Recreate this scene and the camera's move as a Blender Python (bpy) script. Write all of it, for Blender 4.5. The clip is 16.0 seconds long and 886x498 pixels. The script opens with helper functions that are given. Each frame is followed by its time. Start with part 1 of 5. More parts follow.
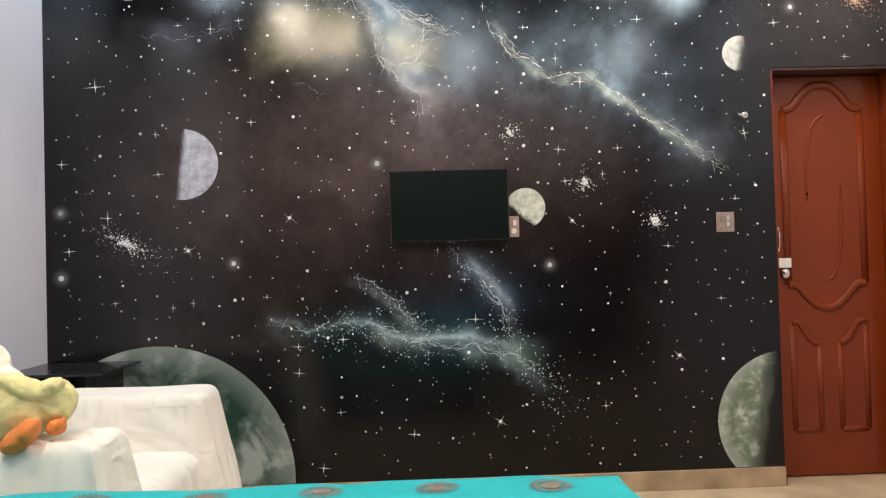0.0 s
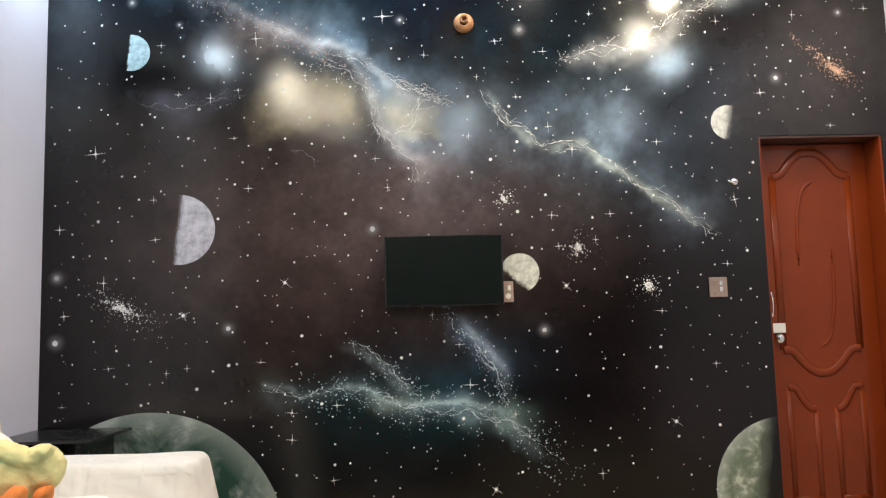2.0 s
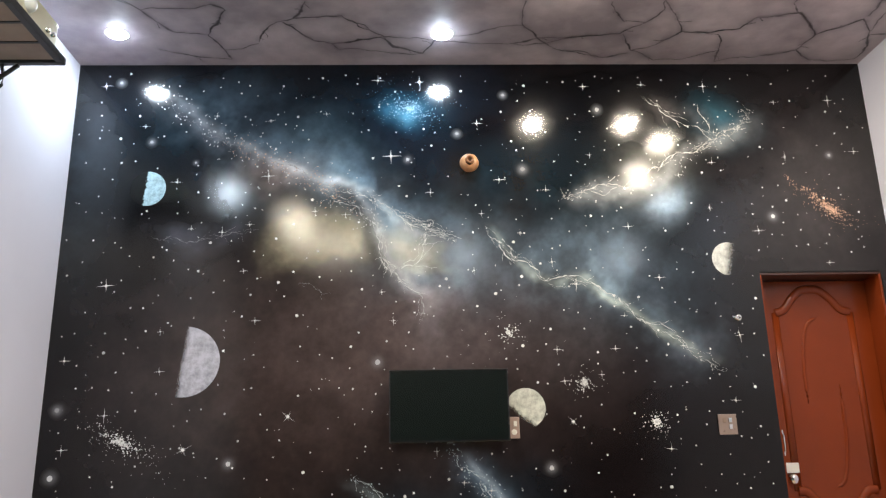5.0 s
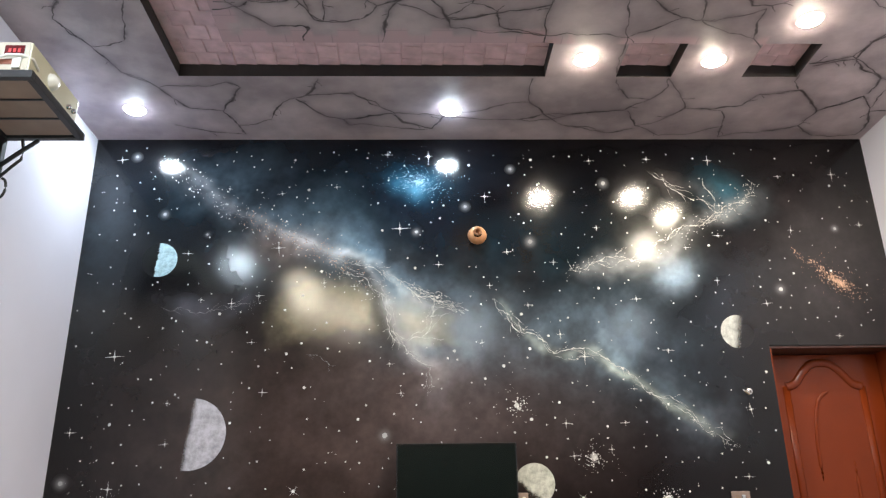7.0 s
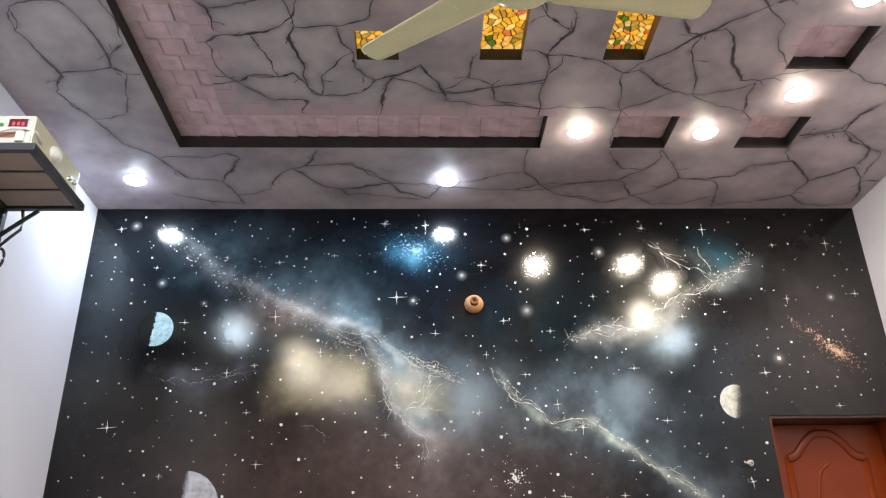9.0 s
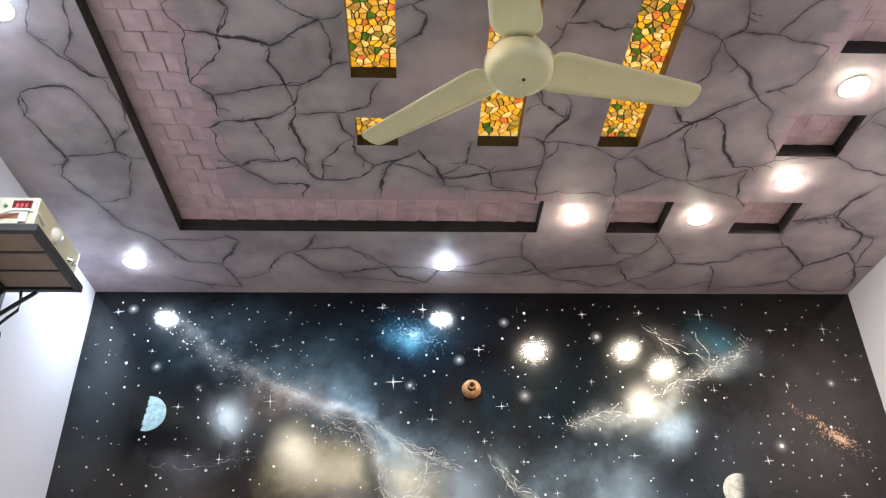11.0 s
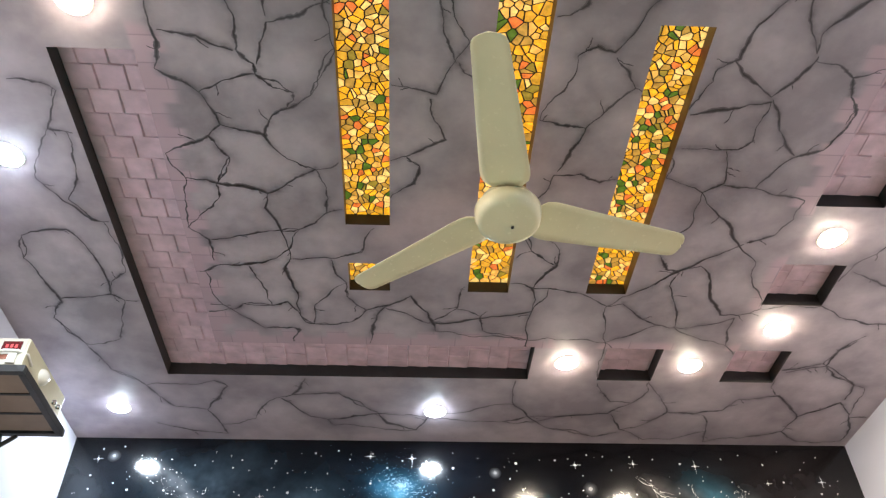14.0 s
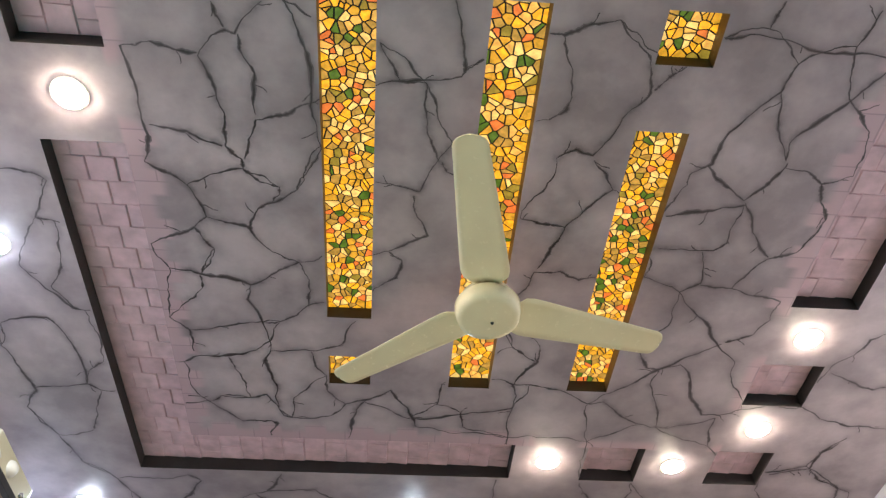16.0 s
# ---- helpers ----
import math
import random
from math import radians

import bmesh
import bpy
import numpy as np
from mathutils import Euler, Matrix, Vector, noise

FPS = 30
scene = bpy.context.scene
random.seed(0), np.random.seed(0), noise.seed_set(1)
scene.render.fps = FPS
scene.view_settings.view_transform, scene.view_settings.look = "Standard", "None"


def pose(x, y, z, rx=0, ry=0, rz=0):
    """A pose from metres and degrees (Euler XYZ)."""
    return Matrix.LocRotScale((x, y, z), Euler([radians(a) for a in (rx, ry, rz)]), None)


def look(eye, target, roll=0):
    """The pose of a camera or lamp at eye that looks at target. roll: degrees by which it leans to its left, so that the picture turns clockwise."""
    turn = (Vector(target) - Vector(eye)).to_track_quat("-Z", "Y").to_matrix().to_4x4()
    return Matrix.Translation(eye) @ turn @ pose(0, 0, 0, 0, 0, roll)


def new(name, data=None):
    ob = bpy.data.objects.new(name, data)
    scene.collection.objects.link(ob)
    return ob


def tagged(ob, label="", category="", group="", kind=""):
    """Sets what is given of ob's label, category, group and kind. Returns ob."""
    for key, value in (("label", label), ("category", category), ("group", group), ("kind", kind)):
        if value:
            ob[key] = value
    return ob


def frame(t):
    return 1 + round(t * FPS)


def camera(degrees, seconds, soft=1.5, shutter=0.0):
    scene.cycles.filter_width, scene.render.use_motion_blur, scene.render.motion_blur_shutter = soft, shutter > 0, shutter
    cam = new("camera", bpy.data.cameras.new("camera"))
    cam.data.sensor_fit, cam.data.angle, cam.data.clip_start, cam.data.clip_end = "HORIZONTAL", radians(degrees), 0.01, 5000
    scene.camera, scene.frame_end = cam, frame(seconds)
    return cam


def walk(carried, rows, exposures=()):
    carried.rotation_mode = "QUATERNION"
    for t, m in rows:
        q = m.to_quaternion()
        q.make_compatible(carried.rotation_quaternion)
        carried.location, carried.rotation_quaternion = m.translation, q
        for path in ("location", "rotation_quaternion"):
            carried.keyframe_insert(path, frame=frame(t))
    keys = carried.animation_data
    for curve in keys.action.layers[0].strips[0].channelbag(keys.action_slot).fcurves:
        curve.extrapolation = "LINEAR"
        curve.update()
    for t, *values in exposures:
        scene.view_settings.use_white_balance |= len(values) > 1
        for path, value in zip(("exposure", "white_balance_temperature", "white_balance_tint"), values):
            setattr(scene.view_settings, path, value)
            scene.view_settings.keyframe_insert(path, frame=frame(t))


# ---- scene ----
cam = camera(58.1, 16.0, soft=1.3)
PATH = [
    (0, (0.09, 0.003, 1.109), (0.154, 2.001, 1.157), -1.6),
    (0.5, (0.093, 0.0, 1.132), (0.175, 1.998, 1.175), -1.7),
    (1, (0.086, -0.012, 1.155), (0.165, 1.985, 1.234), -1.8),
    (1.5, (0.083, -0.013, 1.137), (0.165, 1.981, 1.277), -1.5),
    (2, (0.102, -0.018, 1.108), (0.177, 1.97, 1.318), -1.6),
    (2.5, (0.106, -0.021, 1.099), (0.171, 1.96, 1.367), -1.6),
    (3, (0.095, -0.027, 1.103), (0.164, 1.945, 1.427), -1.5),
    (3.5, (0.118, -0.034, 1.146), (0.184, 1.934, 1.496), -1.4),
    (4, (0.089, -0.033, 1.094), (0.167, 1.917, 1.528), -1.3),
    (4.2, (0.077, -0.03, 1.09), (0.159, 1.914, 1.551), -1.3),
    (6.5, (0.093, -0.075, 1.142), (0.152, 1.815, 1.794), -0.9),
    (7, (0.079, -0.067, 1.108), (0.137, 1.804, 1.812), -0.9),
    (7.5, (0.089, -0.075, 1.111), (0.131, 1.777, 1.865), -1.0),
    (8, (0.089, -0.074, 1.113), (0.133, 1.765, 1.899), -0.9),
    (8.5, (0.097, -0.085, 1.131), (0.148, 1.74, 1.945), -1.0),
    (9, (0.087, -0.085, 1.125), (0.15, 1.723, 1.978), -1.0),
    (11.5, (0.083, -0.082, 1.096), (0.154, 1.584, 2.2), -1.0),
    (12, (0.091, -0.086, 1.096), (0.164, 1.548, 2.246), -1.1),
    (12.5, (0.116, -0.112, 1.103), (0.17, 1.503, 2.281), -0.8),
    (13, (0.088, -0.088, 1.064), (0.16, 1.449, 2.341), -0.8),
    (13.5, (0.086, -0.093, 1.071), (0.168, 1.426, 2.37), -0.9),
    (14, (0.086, -0.095, 1.065), (0.172, 1.382, 2.41), -1.0),
    (14.5, (0.094, -0.118, 1.073), (0.184, 1.312, 2.468), -0.8),
    (15, (0.095, -0.109, 1.046), (0.179, 1.264, 2.497), -0.5),
    (15.5, (0.099, -0.115, 1.045), (0.188, 1.22, 2.532), -0.6),
    (16, (0.104, -0.121, 1.045), (0.216, 1.187, 2.554), -1.1),
]
walk(cam, [(t, look(eye, target, roll)) for t, eye, target, roll in PATH], exposures=[(0.0, 0.62), (9.0, 0.61), (12.0, 0.71), (16.0, 0.79)])

# ---- light ----
world = bpy.data.worlds.new("room_surround")
scene.world = world
world.use_nodes = True
world.node_tree.nodes["Background"].inputs[0].default_value = (0.02, 0.02, 0.025, 1)
world.node_tree.nodes["Background"].inputs[1].default_value = 0.2

# room box: left, right, mural wall, back wall, ceiling, floor
XL, XR, YM, YB, ZC, ZF = -1.735, 2.635, 3.98, -0.50, 3.30, -0.03
CX, CY = 0.4375, 1.745          # centre of the ceiling pattern
FAN_TURNS = ((-101.0, 0.006), (14.0, 0.022), (140.5, -0.015))
DOOR_L, DOOR_R, DOOR_T = 1.905, 2.56, 2.08
SLOT_UP = 0.07                  # depth of the ceiling recesses

# ---- material helpers ----
def mat_new(name):
    m = bpy.data.materials.new(name)
    m.use_nodes = True
    nt = m.node_tree
    return m, nt, nt.nodes["Principled BSDF"]


def nd(nt, kind, **sets):
    n = nt.nodes.new(kind)
    for k, v in sets.items():
        n.inputs[k.replace("_", " ")].default_value = v
    return n


def plain(name, col, rough=0.5, metal=0.0, var=0.12, scale=9.0, bump=0.15, bscale=60.0, coat=0.0):
    """A paint, plastic, metal or cloth with two scales of variation and a fine relief."""
    m, nt, b = mat_new(name)
    tc = nt.nodes.new("ShaderNodeTexCoord")
    big = nd(nt, "ShaderNodeTexNoise", Scale=scale, Detail=4.0)
    fine = nd(nt, "ShaderNodeTexNoise", Scale=bscale, Detail=5.0)
    nt.links.new(tc.outputs["Object"], big.inputs["Vector"])
    nt.links.new(tc.outputs["Object"], fine.inputs["Vector"])
    ramp = nt.nodes.new("ShaderNodeValToRGB")
    lo = [c * (1 - var) for c in col]
    hi = [min(1, c * (1 + var)) for c in col]
    ramp.color_ramp.elements[0].position, ramp.color_ramp.elements[0].color = 0.3, (*lo, 1)
    ramp.color_ramp.elements[1].position, ramp.color_ramp.elements[1].color = 0.7, (*hi, 1)
    nt.links.new(big.outputs["Fac"], ramp.inputs["Fac"])
    nt.links.new(ramp.outputs["Color"], b.inputs["Base Color"])
    rr = nd(nt, "ShaderNodeMapRange", To_Min=max(0.02, rough - 0.08), To_Max=min(1, rough + 0.08))
    nt.links.new(fine.outputs["Fac"], rr.inputs["Value"])
    nt.links.new(rr.outputs["Result"], b.inputs["Roughness"])
    b.inputs["Metallic"].default_value = metal
    b.inputs["Coat Weight"].default_value = coat
    bp = nd(nt, "ShaderNodeBump", Strength=bump, Distance=0.002)
    nt.links.new(fine.outputs["Fac"], bp.inputs["Height"])
    nt.links.new(bp.outputs["Normal"], b.inputs["Normal"])
    return m


def glow(name, col, strength):
    m, nt, b = mat_new(name)
    b.inputs["Base Color"].default_value = (0.8, 0.8, 0.8, 1)
    b.inputs["Emission Color"].default_value = (*col, 1)
    b.inputs["Emission Strength"].default_value = strength
    return m


# ---- mesh helpers ----
def obj(name, bm, material, parent=None, label="", smooth=False):
    me = bpy.data.meshes.new(name)
    bmesh.ops.recalc_face_normals(bm, faces=bm.faces)
    bm.to_mesh(me)
    bm.free()
    for m in material if isinstance(material, (list, tuple)) else [material]:
        me.materials.append(m)
    if smooth:
        for p in me.polygons:
            p.use_smooth = True
    ob = new(name, me)
    if parent is not None:
        ob.parent = parent
    if label:
        ob["label"] = label
    return ob


def part(name, bm, material, parent, label="", smooth=False):
    return obj(name, bm, material, parent, label, smooth)


def thing(name, at, label, category, group="", rz=0):
    e = new(name)
    e.matrix_basis = pose(*at, 0, 0, rz)
    return tagged(e, label, category, group)


def box(bm, x0, x1, y0, y1, z0, z1, bevel=0.0, seg=2):
    r = bmesh.ops.create_cube(bm, size=1.0)
    vs = r["verts"]
    for v in vs:
        v.co = Vector((x0 + (v.co.x + .5) * (x1 - x0), y0 + (v.co.y + .5) * (y1 - y0), z0 + (v.co.z + .5) * (z1 - z0)))
    if bevel:
        es = list({e for v in vs for e in v.link_edges})
        bmesh.ops.bevel(bm, geom=es, offset=bevel, segments=seg, affect="EDGES", profile=0.6)
    return bm


def boxed(*a, **k):
    return box(bmesh.new(), *a, **k)


def lathe(profile, seg=40, m=None):
    """A turned body from (radius, height) pairs."""
    bm = bmesh.new()
    rings = []
    for r, z in profile:
        if r < 1e-5:
            rings.append([bm.verts.new((0, 0, z))])
        else:
            rings.append([bm.verts.new((r * math.cos(2 * math.pi * i / seg), r * math.sin(2 * math.pi * i / seg), z)) for i in range(seg)])
    for a, b in zip(rings, rings[1:]):
        for i in range(seg):
            j = (i + 1) % seg
            q = [a[i % len(a)], a[j % len(a)], b[j % len(b)], b[i % len(b)]]
            q = list(dict.fromkeys(q))
            if len(q) > 2:
                bm.faces.new(q)
    if m:
        bmesh.ops.transform(bm, matrix=m, verts=bm.verts)
    return bm


def tube(points, r, seg=10):
    """A round bar or cable along a line of points."""
    bm = bmesh.new()
    pts = [Vector(p) for p in points]
    rings = []
    for i, p in enumerate(pts):
        d = (pts[min(i + 1, len(pts) - 1)] - pts[max(i - 1, 0)]).normalized()
        q = d.to_track_quat("Z", "Y").to_matrix()
        rings.append([bm.verts.new(p + q @ Vector((r * math.cos(2 * math.pi * k / seg), r * math.sin(2 * math.pi * k / seg), 0))) for k in range(seg)])
    for a, b in zip(rings, rings[1:]):
        for k in range(seg):
            bm.faces.new((a[k], a[(k + 1) % seg], b[(k + 1) % seg], b[k]))
    bm.faces.new(rings[0])
    bm.faces.new(rings[-1])
    return bm


# ---- materials ----
def lilac_wall():
    return plain("lilac_white_wall_paint", (0.66, 0.645, 0.735), 0.45, var=0.03, scale=2.5, bump=0.12, bscale=90)


def cracked_stone(name="painted_cracked_stone"):
    """Grey-lilac stone airbrushed on plaster: soft clouds, and a smoky shade along the painted cracks."""
    m, nt, b = mat_new(name)
    L = nt.links.new
    tc = nt.nodes.new("ShaderNodeTexCoord")
    cloud = nd(nt, "ShaderNodeTexNoise", Scale=3.2, Detail=5.0, Roughness=0.55)
    blot = nd(nt, "ShaderNodeTexNoise", Scale=11.0, Detail=6.0, Roughness=0.6)
    fine = nd(nt, "ShaderNodeTexNoise", Scale=70.0, Detail=4.0, Roughness=0.65)
    for n in (cloud, blot, fine):
        L(tc.outputs["Object"], n.inputs["Vector"])
    mixf = nt.nodes.new("ShaderNodeMath"); mixf.operation = "MULTIPLY_ADD"
    mixf.inputs[1].default_value = 0.26
    L(blot.outputs["Fac"], mixf.inputs[0]); L(cloud.outputs["Fac"], mixf.inputs[2])
    ramp = nt.nodes.new("ShaderNodeValToRGB")
    els = ramp.color_ramp.elements
    els[0].position, els[0].color = 0.46, STONE_DARK
    els[1].position, els[1].color = 0.80, STONE_PALE
    L(mixf.outputs[0], ramp.inputs["Fac"])
    # smoky shade beside the cracks, broken by the brush
    smoke = nt.nodes.new("ShaderNodeAttribute"); smoke.attribute_name = "smoke"
    gate = nd(nt, "ShaderNodeMapRange", From_Min=0.34, From_Max=0.66, To_Min=0.15, To_Max=1.0)
    L(blot.outputs["Fac"], gate.inputs["Value"])
    hg = nt.nodes.new("ShaderNodeMath"); hg.operation = "MULTIPLY"
    L(smoke.outputs["Fac"], hg.inputs[0]); L(gate.outputs["Result"], hg.inputs[1])
    m1 = nt.nodes.new("ShaderNodeMix"); m1.data_type = "RGBA"
    L(hg.outputs[0], m1.inputs[0]); L(ramp.outputs["Color"], m1.inputs[6]); m1.inputs[7].default_value = (0.105, 0.092, 0.108, 1)
    # mauve bricks painted along the inner edge of the recesses fade into the stone
    mau = nt.nodes.new("ShaderNodeAttribute"); mau.attribute_name = "mauve"
    br = nd(nt, "ShaderNodeTexBrick", Scale=1.0, Mortar_Size=0.004, Mortar_Smooth=0.8, Brick_Width=0.2112, Row_Height=0.1056)
    br.inputs["Color1"].default_value, br.inputs["Color2"].default_value = (0.48, 0.335, 0.385, 1), (0.54, 0.385, 0.435, 1)
    br.inputs["Mortar"].default_value = (0.36, 0.26, 0.30, 1)
    L(tc.outputs["Object"], br.inputs["Vector"])
    m3 = nt.nodes.new("ShaderNodeMix"); m3.data_type = "RGBA"
    L(mau.outputs["Fac"], m3.inputs[0]); L(m1.outputs[2], m3.inputs[6]); L(br.outputs["Color"], m3.inputs[7])
    L(m3.outputs[2], b.inputs["Base Color"])
    b.inputs["Roughness"].default_value = 0.42
    bp = nd(nt, "ShaderNodeBump", Strength=0.10, Distance=0.002)
    L(fine.outputs["Fac"], bp.inputs["Height"])
    L(bp.outputs["Normal"], b.inputs["Normal"])
    return m


STONE_DARK, STONE_PALE = (0.285, 0.239, 0.268, 1), (0.500, 0.428, 0.462, 1)


def mural_paint():
    """Glossy paint that takes its pigment from the painted layer, with brush grain."""
    m, nt, b = mat_new("mural_gloss_paint")
    L = nt.links.new
    at = nt.nodes.new("ShaderNodeVertexColor"); at.layer_name = "pigment"
    tc = nt.nodes.new("ShaderNodeTexCoord")
    fine = nd(nt, "ShaderNodeTexNoise", Scale=210.0, Detail=1.0)
    mid = nd(nt, "ShaderNodeTexNoise", Scale=28.0, Detail=6.0, Roughness=0.65)
    L(tc.outputs["Object"], fine.inputs["Vector"]); L(tc.outputs["Object"], mid.inputs["Vector"])
    g = nd(nt, "ShaderNodeMapRange", From_Min=0.3, From_Max=0.7, To_Min=0.88, To_Max=1.13)
    L(mid.outputs["Fac"], g.inputs["Value"])
    mul = nt.nodes.new("ShaderNodeVectorMath"); mul.operation = "SCALE"
    L(at.outputs["Color"], mul.inputs[0]); L(g.outputs["Result"], mul.inputs["Scale"])
    L(mul.outputs[0], b.inputs["Base Color"])
    b.inputs["Roughness"].default_value = 0.12
    b.inputs["Specular IOR Level"].default_value = 0.38
    bp = nd(nt, "ShaderNodeBump", Strength=1.0, Distance=0.00020)
    L(fine.outputs["Fac"], bp.inputs["Height"]); L(bp.outputs["Normal"], b.inputs["Normal"])
    return m


M_WALL = lilac_wall()
# for the unseen back wall: dark so that the mural reflects little light
M_BACK = plain("dark_wall_paint", (0.035, 0.032, 0.036), 0.5, var=0.15, scale=3)
M_STONE = cracked_stone()
M_MURAL = mural_paint()
M_BLACK = plain("matt_black_paint", (0.012, 0.011, 0.012), 0.55, var=0.3)
M_DOOR = plain("red_brown_door_gloss", (0.178, 0.030, 0.0065), 0.24, var=0.08, scale=4, bump=0.015, coat=0.12)
M_DOOR.node_tree.nodes["Principled BSDF"].inputs["Specular IOR Level"].default_value = 0.22
M_FLOOR = plain("beige_marble", (0.52, 0.40, 0.27), 0.15, var=0.16, scale=5)
M_WHITE = plain("white_plastic", (0.78, 0.76, 0.70), 0.35, var=0.04)
M_CREAM = plain("cream_enamel", (0.80, 0.715, 0.475), 0.25, var=0.03, coat=0.3)
def creased_sheet():
    m = plain("white_cotton_sheet", (0.76, 0.715, 0.655), 0.85, var=0.05, bump=0.25, bscale=240)
    nt = m.node_tree
    b = nt.nodes["Principled BSDF"]
    tc = nt.nodes.new("ShaderNodeTexCoord")
    mp = nt.nodes.new("ShaderNodeMapping")
    mp.inputs["Scale"].default_value, mp.inputs["Rotation"].default_value = (4.0, 10.0, 2.5), (0.5, 0.6, 0.4)
    nt.links.new(tc.outputs["Object"], mp.inputs["Vector"])
    n = nd(nt, "ShaderNodeTexNoise", Scale=0.9, Detail=2.0, Distortion=0.35)
    nt.links.new(mp.outputs[0], n.inputs["Vector"])
    old = b.inputs["Normal"].links[0].from_node
    ridge = None
    for k, (sc, rot) in enumerate((((1.2, 3.0, 7.0), (0.0, 0.62, 0.2)), ((7.0, 6.0, 1.1), (0.1, 0.25, 0.0)))):
        m2 = nt.nodes.new("ShaderNodeMapping")
        m2.inputs["Scale"].default_value, m2.inputs["Rotation"].default_value, m2.inputs["Location"].default_value = sc, rot, (k * 3.1, 0.7, k)
        nt.links.new(tc.outputs["Object"], m2.inputs["Vector"])
        f = nd(nt, "ShaderNodeTexNoise", Scale=1.5, Detail=1.5, Distortion=0.2)
        nt.links.new(m2.outputs[0], f.inputs["Vector"])
        s_ = nt.nodes.new("ShaderNodeMath"); s_.operation = "SUBTRACT"; s_.inputs[1].default_value = 0.5
        a_ = nt.nodes.new("ShaderNodeMath"); a_.operation = "ABSOLUTE"
        nt.links.new(f.outputs["Fac"], s_.inputs[0]); nt.links.new(s_.outputs[0], a_.inputs[0])
        r_ = nd(nt, "ShaderNodeMapRange", From_Min=0.0, From_Max=0.12, To_Min=1.0, To_Max=0.0)
        r_.interpolation_type = "SMOOTHSTEP"
        nt.links.new(a_.outputs[0], r_.inputs["Value"])
        if ridge is None:
            ridge = r_.outputs["Result"]
        else:
            mxr = nt.nodes.new("ShaderNodeMath"); mxr.operation = "MAXIMUM"
            nt.links.new(ridge, mxr.inputs[0]); nt.links.new(r_.outputs["Result"], mxr.inputs[1])
            ridge = mxr.outputs[0]
    tot = nt.nodes.new("ShaderNodeMath"); tot.operation = "MULTIPLY_ADD"; tot.inputs[1].default_value = 0.15
    nt.links.new(ridge, tot.inputs[0]); nt.links.new(n.outputs["Fac"], tot.inputs[2])
    bp = nd(nt, "ShaderNodeBump", Strength=0.48, Distance=0.05)
    nt.links.new(tot.outputs[0], bp.inputs["Height"])
    nt.links.new(old.outputs["Normal"], bp.inputs["Normal"])
    nt.links.new(bp.outputs["Normal"], b.inputs["Normal"])
    return m


M_SHEET = creased_sheet()
M_CHROME = plain("chrome", (0.75, 0.74, 0.72), 0.15, metal=1.0, var=0.05)
M_SCREEN = plain("black_screen_glass", (0.004, 0.007, 0.006), 0.22, var=0.1, bump=0.0)
M_CASE = plain("black_gloss_plastic", (0.010, 0.010, 0.011), 0.25, var=0.2)
M_STEEL = plain("dark_painted_steel", (0.020, 0.019, 0.021), 0.5, var=0.25)
M_PLY = plain("brown_board", (0.24, 0.17, 0.13), 0.6, var=0.15, scale=6)
M_BOXBEIGE = plain("cream_sheet_metal", (0.62, 0.58, 0.42), 0.35, var=0.05)
M_RED = plain("dark_red_display", (0.10, 0.006, 0.007), 0.2, var=0.2)
M_CLAY = plain("varnished_wood", (0.42, 0.20, 0.09), 0.35, var=0.25, scale=20)
M_TURQ = plain("turquoise_cotton", (0.004, 0.37, 0.40), 0.8, var=0.1, bump=0.3, bscale=260)
M_DUCK = plain("pale_yellow_plush", (0.72, 0.62, 0.30), 0.95, var=0.15, scale=25, bump=0.8, bscale=160)
M_DUCKW = plain("cream_plush", (0.82, 0.76, 0.66), 0.95, var=0.12, scale=25, bump=0.8, bscale=160)
M_ORANGE = plain("orange_felt", (0.75, 0.22, 0.05), 0.9, var=0.12, bump=0.5, bscale=200)
M_LAMPCOOL = glow("cool_led", (0.75, 0.89, 1.0), 325)
M_LAMPWARM = glow("warm_led", (1.0, 0.88, 0.69), 400)

# ---- structure ----
def setting(name, bm, material, label="", category=""):
    ob = obj(name, bm, material)
    return tagged(ob, label, category, "", "structure")


floor = setting("floor", boxed(XL, XR, YB, YM, ZF - 0.12, ZF), M_FLOOR, "beige polished marble tile floor", "floor")
setting("wall_left", boxed(XL - 0.12, XL, YB, YM, ZF, ZC), M_WALL, "plain pale lilac painted wall", "wall")
setting("wall_right", boxed(XR, XR + 0.12, YB, YM, ZF, ZC), M_WALL, "plain pale lilac painted wall", "wall")
# never in view; its dark colour is chosen for the mural's reflections
setting("wall_back", boxed(XL - 0.12, XR + 0.12, YB - 0.12, YB, ZF, ZC), M_BACK, "unseen wall behind the camera, darkened to dim the mural's reflections", "wall")

# mural wall: masonry with a door opening
bm = bmesh.new()
box(bm, XL - 0.12, DOOR_L, YM + 0.004, YM + 0.22, ZF, ZC)
box(bm, DOOR_R, XR + 0.12, YM + 0.004, YM + 0.22, ZF, ZC)
box(bm, DOOR_L, DOOR_R, YM + 0.004, YM + 0.22, DOOR_T, ZC)
wall_mural = setting("wall_mural", bm, M_BLACK, "wall painted with a glossy dark outer space mural", "wall")

# ceiling pattern: recess rectangles, point symmetric about the centre
def mirrored(r):
    x0, x1, y0, y1 = r
    return (2 * CX - x1, 2 * CX - x0, 2 * CY - y1, 2 * CY - y0)


